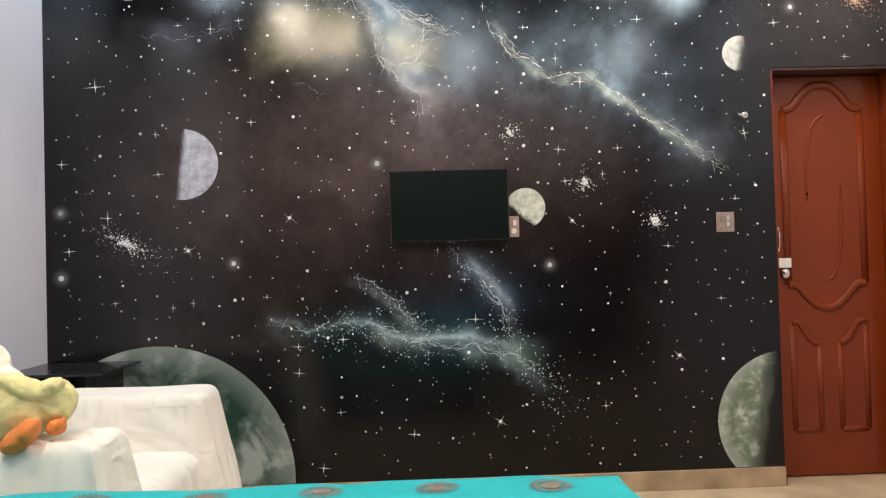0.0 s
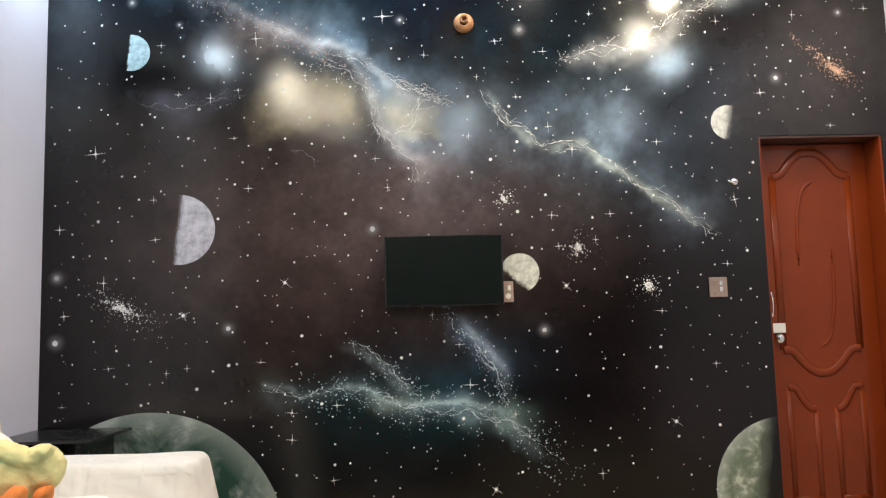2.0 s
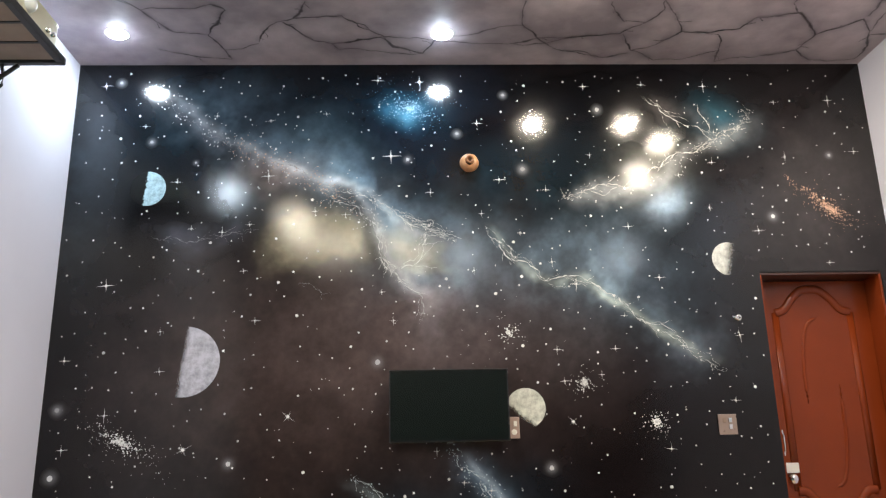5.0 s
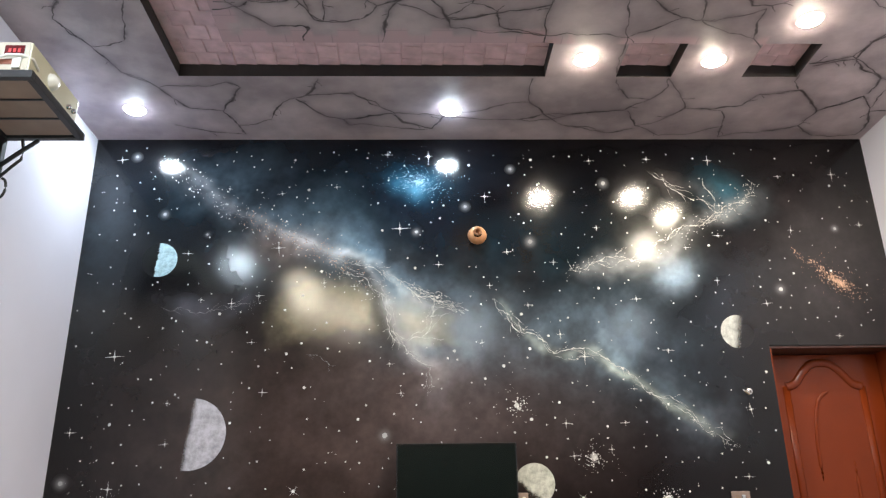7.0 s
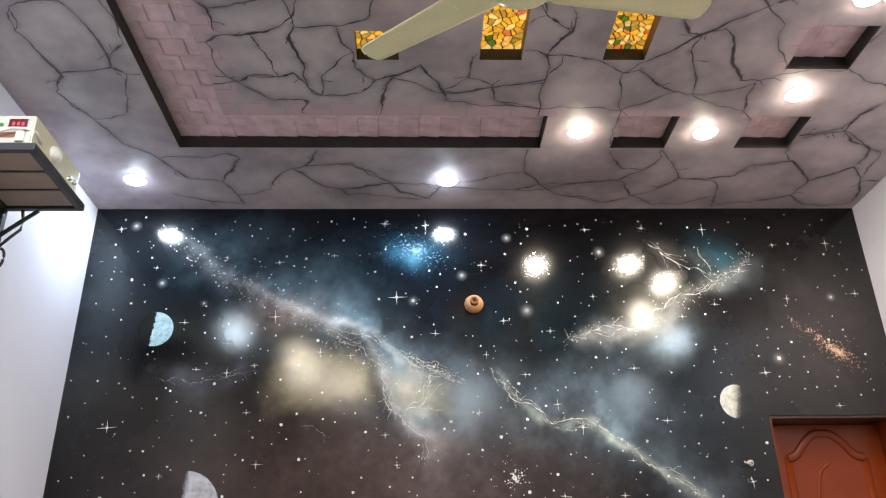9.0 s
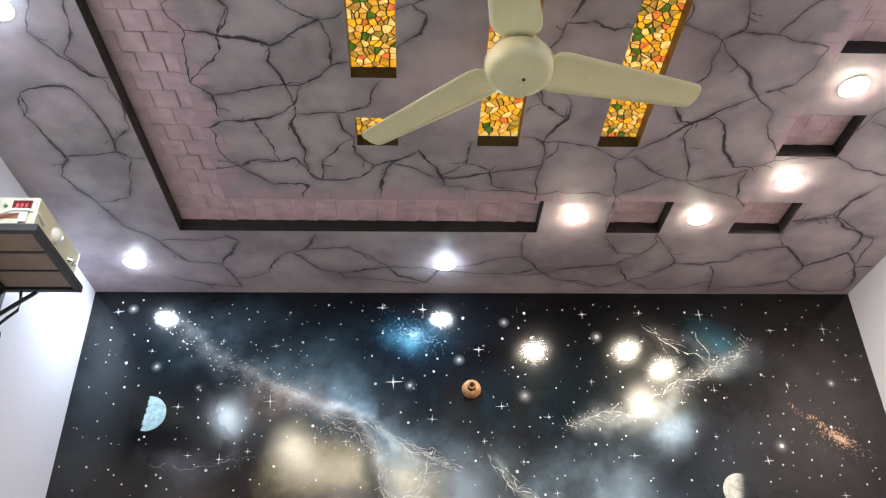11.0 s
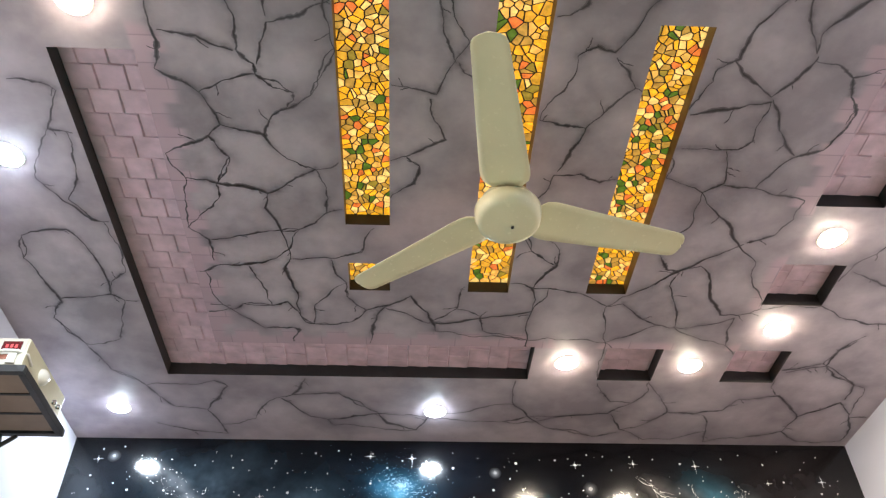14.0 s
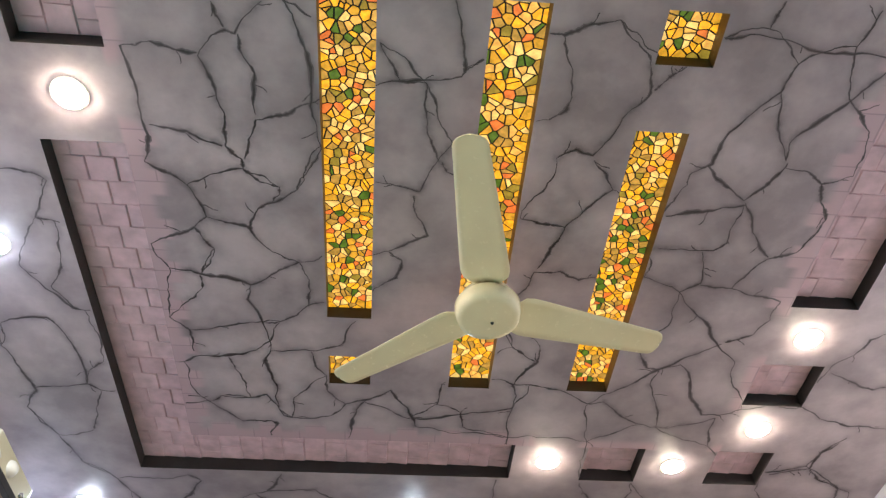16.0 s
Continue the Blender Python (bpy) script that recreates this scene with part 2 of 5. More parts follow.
LSLOT = [(-1.10, -0.82, 1.43, 3.33), (-0.82, 0.705, 3.05, 3.33)]
SQUARES = [(1.06, 1.338, 3.05, 3.33), (1.694, 1.974, 3.05, 3.33), (1.694, 1.974, 2.41, 2.69)]
GLASS = [(-0.17, 0.008, 2.46, 2.64), (-0.17, 0.008, 0.855, 2.225), (0.351, 0.531, 0.852, 2.638)]
pink_rects = LSLOT + SQUARES
pink_rects += [mirrored(r) for r in pink_rects]
glass_rects = GLASS + [(0.878, 1.058, 1.275, 2.634), (0.880, 1.066, 0.850, 1.030)]
holes = pink_rects + glass_rects

xs = sorted({round(v, 4) for r in holes for v in r[:2]} | {XL, XR})
ys = sorted({round(v, 4) for r in holes for v in r[2:]} | {YB, YM})
def refined(v, step):
    out = []
    for a, b in zip(v, v[1:]):
        n = max(1, int(math.ceil((b - a) / step)))
        out += [a + (b - a) * k / n for k in range(n)]
    return out + [v[-1]]


xs, ys = refined(xs, 0.014), refined(ys, 0.014)
def in_hole(x, y):
    return any(r[0] < x < r[1] and r[2] < y < r[3] for r in holes)

bm = bmesh.new()
grid = {}
def gv(i, j):
    if (i, j) not in grid:
        grid[i, j] = bm.verts.new((xs[i], ys[j], ZC))
    return grid[i, j]
up = {}
def uv(i, j):
    if (i, j) not in up:
        up[i, j] = bm.verts.new((xs[i], ys[j], ZC + SLOT_UP))
    return up[i, j]
nx, ny = len(xs) - 1, len(ys) - 1
solid = [[not in_hole((xs[i] + xs[i + 1]) / 2, (ys[j] + ys[j + 1]) / 2) for j in range(ny)] for i in range(nx)]
for i in range(nx):
    for j in range(ny):
        if solid[i][j]:
            bm.faces.new((gv(i, j), gv(i + 1, j), gv(i + 1, j + 1), gv(i, j + 1)))
            for (di, dj, a, b_) in ((-1, 0, (i, j), (i, j + 1)), (1, 0, (i + 1, j), (i + 1, j + 1)), (0, -1, (i, j), (i + 1, j)), (0, 1, (i, j + 1), (i + 1, j + 1))):
                p, q = i + di, j + dj
                if 0 <= p < nx and 0 <= q < ny and not solid[p][q]:
                    f = bm.faces.new((gv(*a), gv(*b_), uv(*b_), uv(*a)))
                    f.material_index = 1
                    hx, hy = (xs[p] + xs[p + 1]) / 2, (ys[q] + ys[q + 1]) / 2
                    # sides of the glass recesses: the amber glow is put into their colour
                    if di and any(r[0] < hx < r[1] and r[2] < hy < r[3] for r in glass_rects):
                        f.material_index = 2
ceiling = obj("ceiling", bm, [M_STONE, plain("dark_reveal_paint", (0.027, 0.023, 0.023), 0.55, var=0.3), plain("glow_tinted_reveal", (0.13, 0.075, 0.03), 0.5, var=0.2)])


def mauve_share(x, y):
    """How far the brick paint has spread over the stone: full at a recess, stepping in and out with the rows."""
    if not (-0.825 < x < 1.70 and 0.435 < y < 3.055):
        return 0.0
    best = 0.0
    for r in pink_rects:
        dx, dy = max(r[0] - x, 0, x - r[1]), max(r[2] - y, 0, y - r[3])
        if dx + dy > 0.2:
            continue
        long_y = r[3] - r[2] > r[1] - r[0]
        row = int(math.floor(((y - r[2]) if long_y else (x - r[0])) / 0.1056))
        reach = (0.10 if row % 2 else 0.055) if max(r[1] - r[0], r[3] - r[2]) > 0.5 else 0.05
        u = min(1.0, max(0.0, (reach + 0.025 - math.hypot(dx, dy)) / 0.05))
        best = max(best, u * u * (3 - 2 * u))
    return best


# the painted cracks, zone by zone, as lines over the ceiling (x, y)
CRACKS = []
# left of the recess
CRACKS += [
    [(-1.32, 2.01), (-1.17, 2.23), (-1.13, 2.24)],
    [(-1.23, 2.12), (-1.16, 1.97)],
    [(-1.48, 2.33), (-1.29, 2.29), (-1.26, 2.33), (-1.21, 2.56), (-1.22, 2.7)],
    [(-1.52, 2.47), (-1.45, 2.76), (-1.52, 2.88)],
    [(-1.46, 2.74), (-1.22, 2.7), (-1.17, 2.74)],
    [(-1.19, 2.61), (-1.12, 2.55)],
    [(-1.43, 3.08), (-1.37, 3.29)],
    [(-1.26, 3.03), (-1.24, 2.97)],
    [(-1.27, 1.56), (-1.16, 1.57), (-1.12, 1.6), (-1.2, 1.77), (-1.14, 1.78)],
]
# beside the mural
CRACKS += [
    [(-1.23, 3.43), (-1.13, 3.63)],
    [(-0.88, 3.38), (-0.82, 3.43), (-0.96, 3.66)],
    [(-0.42, 3.35), (-0.5, 3.5), (-0.26, 3.48)],
    [(-0.48, 3.5), (-0.59, 3.54), (-0.67, 3.63), (-0.72, 3.75)],
    [(-0.56, 3.54), (-0.42, 3.72), (-0.33, 3.75), (-0.19, 3.71), (0.03, 3.69)],
    [(-0.33, 3.75), (-0.3, 3.81)],
    [(-0.91, 3.81), (-0.89, 3.91)],
    [(-1.25, 3.81), (-1.08, 3.88), (-0.96, 3.9)],
    [(-0.06, 3.67), (-0.01, 3.78), (0.15, 3.85), (0.21, 3.72)],
    [(0.64, 3.43), (0.66, 3.57), (0.87, 3.81)],
    [(0.62, 3.75), (0.75, 3.69)],
    [(0.79, 3.75), (1.18, 3.65), (1.29, 3.54), (1.35, 3.42)],
    [(1.1, 3.43), (1.17, 3.53)],
    [(1.33, 3.34), (1.5, 3.63), (1.41, 3.75)],
    [(1.2, 3.66), (1.28, 3.82), (1.44, 3.93)],
]
# beside the mural
CRACKS += [
    [(1.14, 3.9), (1.27, 3.85)],
    [(1.5, 3.63), (1.66, 3.64), (1.8, 3.6), (1.85, 3.49), (1.97, 3.48)],
    [(1.71, 3.66), (1.77, 3.82), (1.79, 3.95)],
    [(1.95, 3.48), (2.05, 3.45), (2.23, 3.66), (2.2, 3.82), (2.33, 3.93)],
    [(2.2, 3.82), (2.03, 3.88)],
    [(2.23, 3.66), (2.41, 3.51), (2.51, 3.63), (2.58, 3.78), (2.58, 3.92)],
    [(2.53, 3.66), (2.62, 3.66)],
    [(1.97, 3.24), (1.98, 3.37)],
]
# near the long recess
CRACKS += [
    [(-0.59, 1.73), (-0.44, 1.77), (-0.39, 1.86)],
    [(-0.59, 1.73), (-0.65, 1.79), (-0.81, 1.87)],
    [(-0.64, 1.78), (-0.58, 1.88)],
    [(-0.76, 1.99), (-0.46, 2.06), (-0.27, 1.93)],
    [(-0.65, 2.02), (-0.65, 2.09)],
    [(-0.8, 2.26), (-0.73, 2.33), (-0.73, 2.46)],
    [(-0.72, 2.33), (-0.46, 2.27)],
    [(-0.78, 2.53), (-0.72, 2.49), (-0.6, 2.48), (-0.47, 2.44)],
    [(-0.59, 2.49), (-0.57, 2.56)],
    [(-0.74, 2.76), (-0.57, 2.93)],
    [(-0.69, 2.79), (-0.65, 2.75)],
]
# near the long recess, further back
CRACKS += [
    [(-0.68, 1.05), (-0.54, 1.08)],
    [(-0.54, 1.09), (-0.49, 1.02), (-0.45, 1.0), (-0.42, 1.01), (-0.33, 0.9)],
    [(-0.48, 0.91), (-0.45, 0.99)],
    [(-0.41, 1.01), (-0.41, 1.06), (-0.37, 1.14), (-0.38, 1.29)],
    [(-0.54, 1.09), (-0.48, 1.29), (-0.49, 1.42)],
    [(-0.73, 1.35), (-0.5, 1.42)],
    [(-0.49, 1.42), (-0.44, 1.47), (-0.44, 1.51)],
    [(-0.38, 1.31), (-0.43, 1.47)],
    [(-0.38, 1.31), (-0.27, 1.28), (-0.17, 1.22)],
    [(-0.44, 1.51), (-0.64, 1.59)],
    [(-0.77, 1.5), (-0.65, 1.58), (-0.59, 1.73)],
    [(-0.44, 1.51), (-0.39, 1.56)],
    [(-0.77, 1.5), (-0.74, 1.39), (-0.77, 1.07)],
    [(-0.44, 1.77), (-0.4, 1.68), (-0.26, 1.59)],
    [(-0.32, 1.58), (-0.32, 1.61)],
    [(-0.27, 0.89), (-0.2, 1.09), (-0.17, 1.4)],
]
# near the long recess, further back
CRACKS += [
    [(-0.46, 2.06), (-0.48, 2.14), (-0.41, 2.44), (-0.22, 2.43)],
    [(-0.41, 2.44), (-0.44, 2.51), (-0.4, 2.82)],
    [(-0.52, 2.76), (-0.45, 2.73), (-0.38, 2.88), (-0.34, 2.89)],
    [(-0.45, 3.01), (-0.41, 2.94), (-0.44, 2.92)],
    [(-0.33, 2.75), (-0.33, 2.81)],
    [(-0.36, 2.26), (-0.29, 2.22), (-0.24, 2.16), (-0.18, 2.14)],
    [(-0.23, 2.08), (-0.24, 2.16)],
    [(-0.22, 2.43), (-0.11, 2.39)],
    [(-0.24, 2.44), (-0.22, 2.54), (-0.18, 2.59)],
]
# between the glass strips
CRACKS += [
    [(0.02, 1.01), (0.09, 1.14)],
    [(0.01, 1.16), (0.28, 1.11)],
    [(0.28, 1.11), (0.29, 1.08), (0.24, 0.86)],
    [(0.17, 1.14), (0.18, 1.3), (0.23, 1.44)],
    [(0.27, 1.36), (0.17, 1.57), (0.03, 1.54)],
    [(0.15, 1.59), (0.21, 1.77), (0.03, 1.87)],
    [(0.24, 1.44), (0.26, 1.48)],
    [(0.5, 0.94), (0.58, 0.95), (0.74, 0.89)],
    [(0.63, 1.4), (0.69, 1.36), (0.75, 1.38), (0.82, 1.23), (0.89, 1.13), (0.87, 1.04)],
    [(0.76, 1.4), (0.85, 1.52)],
    [(0.54, 1.67), (0.71, 1.7), (0.85, 1.52)],
    [(0.71, 1.7), (0.64, 1.91)],
    [(0.58, 1.25), (0.63, 1.21), (0.64, 1.16)],
    [(0.02, 2.05), (0.1, 1.99), (0.12, 1.9), (0.07, 1.86)],
]
# between the glass strips
CRACKS += [
    [(0.55, 2.08), (0.61, 2.02), (0.63, 1.93), (0.73, 1.92), (0.81, 1.96), (0.89, 1.94)],
]
# about the fan's far side
CRACKS += [
    [(0.9, 1.12), (0.96, 1.05)],
    [(-0.18, 2.69), (-0.1, 2.78), (0.1, 2.67)],
    [(-0.17, 2.87), (-0.1, 2.78)],
    [(-0.02, 2.76), (-0.08, 3.01)],
    [(0.1, 2.67), (0.22, 2.93)],
    [(0.32, 2.62), (0.31, 2.76)],
    [(0.18, 2.87), (0.65, 2.77)],
    [(0.42, 2.81), (0.44, 2.92)],
    [(0.57, 2.57), (0.63, 2.6), (0.66, 2.68), (0.66, 2.99)],
    [(0.63, 2.62), (0.72, 2.45), (0.72, 2.37)],
    [(0.6, 2.36), (0.66, 2.41)],
    [(0.71, 2.6), (0.85, 2.63)],
]
# beyond the last strip
CRACKS += [
    [(1.06, 0.93), (1.15, 0.91), (1.6, 0.96)],
    [(1.2, 0.89), (1.22, 0.8)],
    [(1.49, 0.93), (1.52, 0.81)],
    [(1.33, 1.0), (1.31, 1.1), (1.19, 1.26), (1.17, 1.39), (1.11, 1.43)],
    [(1.31, 1.1), (1.42, 1.36)],
    [(1.62, 1.01), (1.41, 1.28)],
    [(1.54, 1.11), (1.66, 1.23)],
    [(1.43, 1.37), (1.33, 1.54), (1.16, 1.4)],
    [(1.43, 1.39), (1.51, 1.4), (1.58, 1.45), (1.68, 1.41)],
    [(1.58, 1.45), (1.61, 1.53), (1.66, 1.61)],
    [(1.34, 1.55), (1.51, 1.8)],
    [(1.34, 1.56), (1.05, 1.63)],
    [(1.33, 1.64), (1.33, 1.74), (1.29, 1.78), (1.05, 1.78)],
]
# corner of the squares
CRACKS += [
    [(1.25, 1.79), (1.29, 1.95), (1.22, 2.0), (1.06, 1.93)],
    [(1.29, 1.96), (1.42, 1.97), (1.64, 2.03)],
    [(1.42, 1.97), (1.51, 1.81), (1.61, 1.77)],
    [(1.22, 2.0), (1.57, 2.4)],
    [(1.48, 2.29), (1.25, 2.47), (0.99, 2.72)],
    [(1.49, 2.28), (1.59, 2.23)],
    [(1.15, 2.37), (1.2, 2.46), (1.26, 2.48)],
    [(1.24, 2.57), (1.34, 2.87)],
    [(1.34, 2.43), (1.39, 2.48), (1.46, 2.67), (1.53, 2.77), (1.61, 2.77), (1.7, 2.72)],
    [(1.6, 2.79), (1.63, 3.01)],
    [(1.06, 2.7), (1.15, 2.79), (1.24, 2.85), (1.4, 2.88), (1.6, 2.79)],
    [(1.04, 3.0), (1.25, 2.86)],
    [(2.02, 2.45), (2.25, 2.55), (2.3, 2.53)],
    [(2.15, 2.19), (2.1, 2.23), (2.07, 2.33), (2.0, 2.41)],
]
# corner of the squares
CRACKS += [
    [(1.98, 2.69), (2.09, 2.77), (2.25, 2.82), (2.44, 2.83)],
    [(2.01, 3.23), (2.19, 3.17), (2.2, 3.03), (2.28, 2.91)],
    [(2.19, 3.17), (2.27, 3.26), (2.47, 3.36)],
    [(1.94, 3.21), (2.05, 3.2), (2.17, 3.15), (2.41, 3.34), (2.42, 3.48)],
    [(2.17, 3.15), (2.2, 3.04), (2.26, 2.95)],
]
crack_rng = np.random.default_rng(5)


def jagged(line, rough, n):
    """A line made uneven by halving it again and again."""
    pts = [Vector(p) for p in line]
    for _ in range(n):
        out = [pts[0]]
        for a, b in zip(pts, pts[1:]):
            d = b - a
            out += [(a + b) / 2 + Vector((-d.y, d.x)) * (crack_rng.random() - 0.5) * rough, b]
        pts = out
    return pts


crack_verts, crack_faces, crack_tone = [], [], []
smoke_sheet = np.zeros((len(xs), len(ys)))
ax_, ay_ = np.array(xs), np.array(ys)


def paint_crack(pts, width, shade):
    """A dark stroke of uneven width that thins out at its ends, and the smoke round it."""
    n = len(pts)
    swell = crack_rng.random() * 6.28
    grain = [0.55 + 0.7 * crack_rng.random() for _ in pts]
    for layer, spread_, depth_ in ((0, 1.0, 0.0008), (1, 0.55, 0.0018)):
        lift, prev = ZC - depth_ - 0.0006 * crack_rng.random(), False
        for i, p in enumerate(pts):
            d = (pts[min(i + 1, n - 1)] - pts[max(i - 1, 0)]).normalized()
            f = i / (n - 1)
            w = width * min(1, 0.42 + 3.0 * min(f, 1 - f)) * (0.68 + 0.32 * math.sin(swell + 9 * f)) * grain[i]
            w = max(w * spread_ - (0.0008 if layer else 0.0), 0.0009)
            dry = in_hole(p.x, p.y) or not (XL < p.x < XR and p.y < YM)
            crack_verts.append((p.x - d.y * w, p.y + d.x * w, lift))
            crack_verts.append((p.x + d.y * w, p.y - d.x * w, lift))
            j = len(crack_verts)
            if prev and not dry:
                crack_faces.append((j - 4, j - 3, j - 1, j - 2))
                crack_tone.append(layer)
            prev = not dry
    for a, b in zip(pts, pts[1:]):
        i0, i1 = np.searchsorted(ax_, (min(a.x, b.x) - 0.12, max(a.x, b.x) + 0.12))
        j0, j1 = np.searchsorted(ay_, (min(a.y, b.y) - 0.12, max(a.y, b.y) + 0.12))
        if i0 >= i1 or j0 >= j1:
            continue
        gx_, gy_ = np.meshgrid(ax_[i0:i1], ay_[j0:j1], indexing="ij")
        u = b - a
        q = np.clip(((gx_ - a.x) * u.x + (gy_ - a.y) * u.y) / max(1e-9, u.length_squared), 0, 1)
        d = np.hypot(gx_ - a.x - q * u.x, gy_ - a.y - q * u.y)
        part_ = shade * (0.52 * np.exp(-(d / 0.015) ** 2) + 0.30 * np.exp(-(d / 0.055) ** 2))
        smoke_sheet[i0:i1, j0:j1] = np.maximum(smoke_sheet[i0:i1, j0:j1], part_)


for line in CRACKS:
    pts = jagged(line, 0.15, 4 if len(line) < 4 else 3)
    length = sum((b - a).length for a, b in zip(pts, pts[1:]))
    paint_crack(pts, 0.0058 + 0.0050 * crack_rng.random(), 0.75 + 0.35 * crack_rng.random())
    for _ in range(int(length / 0.30 + crack_rng.random())):      # hairline forks
        i = int(crack_rng.integers(1, len(pts) - 1))
        d = (pts[i + 1] - pts[i - 1]).normalized()
        t = (0.5 + 0.8 * crack_rng.random()) * (1 if crack_rng.random() < 0.5 else -1)
        e = pts[i] + Vector((d.x * math.cos(t) - d.y * math.sin(t), d.x * math.sin(t) + d.y * math.cos(t))) * (0.02 + 0.05 * crack_rng.random())
        paint_crack(jagged([pts[i], e], 0.25, 3), 0.0030, 0.42)

# loose ends run on, fainter, to the next crack, so that stones close
nodes = [(k, Vector(p)) for k, line in enumerate(CRACKS) for p in line]
for k, line in enumerate(CRACKS):
    for end, inner in ((Vector(line[0]), Vector(line[1])), (Vector(line[-1]), Vector(line[-2]))):
        others = [p for j, p in nodes if j != k]
        if min((p - end).length for p in others) < 0.05:
            continue
        out = (end - inner).normalized()
        ahead = [p for p in others if 0.07 < (p - end).length < 0.50 and out.dot((p - end).normalized()) > 0.45]
        if ahead:
            goal = min(ahead, key=lambda p: (p - end).length)
            paint_crack(jagged([end, goal], 0.22, 4), 0.0046, 0.62)

mask = ceiling.data.attributes.new("mauve", "FLOAT", "POINT")
mask.data.foreach_set("value", [0.9 * mauve_share(v.co.x, v.co.y) for v in ceiling.data.vertices])
mask = ceiling.data.attributes.new("smoke", "FLOAT", "POINT")
vco = np.empty(3 * len(ceiling.data.vertices))
ceiling.data.vertices.foreach_get("co", vco)
vco = vco.reshape(-1, 3)
near_x = np.abs(np.searchsorted(ax_, vco[:, 0] - 1e-4)).clip(0, len(xs) - 1)
near_y = np.abs(np.searchsorted(ay_, vco[:, 1] - 1e-4)).clip(0, len(ys) - 1)
mask.data.foreach_set("value", smoke_sheet[near_x, near_y].astype(np.float32))
me = bpy.data.meshes.new("painted_cracks")
me.from_pydata(crack_verts, [], crack_faces)
me.materials.append(plain("smoky_crack_paint", (0.150, 0.128, 0.146), 0.5, var=0.25, scale=16))
me.materials.append(plain("dark_crack_paint", (0.066, 0.055, 0.062), 0.5, var=0.45, scale=16))
me.polygons.foreach_set("material_index", crack_tone)
cracks = new("painted_cracks", me)
cracks.parent = ceiling
cracks["label"], cracks["kind"] = "dark forked cracks painted on the ceiling", "stuff"
tagged(ceiling, "grey-lilac ceiling painted as cracked stone, with black-edged recesses", "ceiling", "", "structure")
setting("ceiling_slab", boxed(XL - 0.12, XR + 0.12, YB - 0.12, YM + 0.22, ZC + SLOT_UP + 0.03, ZC + 0.25), M_STONE, "plain slab above the ceiling", "ceiling")

# ---- downlights ----
def downlight(x, y, warm):
    t = thing("downlight", (x, y, ZC), ("warm" if warm else "cool") + " white round recessed ceiling downlight, switched on", "ceiling light", "ceiling downlights")
    part("rim", lathe([(0.052, -0.001), (0.060, -0.001), (0.062, -0.002), (0.060, -0.0032), (0.053, -0.0028), (0.052, -0.001)]), M_WHITE, t, smooth=True)
    part("diffuser", lathe([(0, -0.0135), (0.020, -0.0129), (0.038, -0.0105), (0.0475, -0.0065), (0.0515, -0.002)]), M_LAMPWARM if warm else M_LAMPCOOL, t, "glowing domed diffuser", True)
    return t


WARM = [(0.88, 3.18), (1.504, 3.187), (1.83, 2.868), (1.836, 2.24)]
WARM += [(2 * CX - x, 2 * CY - y) for x, y in WARM]
COOL = [(-1.42, 3.65), (0.247, 3.655), (-1.385, 1.90)]
COOL += [(2 * CX - x, 2 * CY - y) for x, y in COOL]
for x, y in WARM:
    downlight(x, y, True)
for x, y in COOL:
    downlight(x, y, False)

# ---- the mural: pigment of the ground coat ----
rng = np.random.default_rng(7)


def noise_sheet(w, h, cells, octaves=5, gain=0.55):
    """Smooth fractal noise on a grid, between 0 and 1."""
    out = np.zeros((h, w))
    amp, total = 1.0, 0.0
    for o in range(octaves):
        n = max(2, int(cells * 2 ** o))
        ny_, nx_ = max(2, int(n * h / w)) + 2, n + 2
        g = rng.random((ny_, nx_))
        u = np.linspace(0, nx_ - 2.001, w)
        v = np.linspace(0, ny_ - 2.001, h)
        ui, vi = u.astype(int), v.astype(int)
        fu, fv = u - ui, v - vi
        fu, fv = fu * fu * (3 - 2 * fu), (fv * fv * (3 - 2 * fv))[:, None]
        top = g[vi][:, ui] * (1 - fu) + g[vi][:, ui + 1] * fu
        bot = g[vi + 1][:, ui] * (1 - fu) + g[vi + 1][:, ui + 1] * fu
        out += amp * (top * (1 - fv) + bot * fv)
        total += amp
        amp *= gain
    out /= total
    return (out - out.min()) / (out.max() - out.min())


STEP = 0.008
MW, MH = int((XR - XL) / STEP) + 1, int((ZC - ZF) / STEP) + 1
gx, gz = np.meshgrid(np.linspace(XL, XR, MW), np.linspace(ZF, ZC, MH))
n_big = noise_sheet(MW, MH, 5)
n_mid = noise_sheet(MW, MH, 13)
n_fine = noise_sheet(MW, MH, 34, 4, 0.65)
wx = gx + 0.16 * (noise_sheet(MW, MH, 9) - 0.5) + 0.05 * (n_fine - 0.5)
wz = gz + 0.16 * (noise_sheet(MW, MH, 9) - 0.5) + 0.05 * (noise_sheet(MW, MH, 34, 4) - 0.5)
wisp = np.clip((0.80 * n_mid + 0.20 * n_fine - 0.22) * 2.3, 0.22, 1.6)

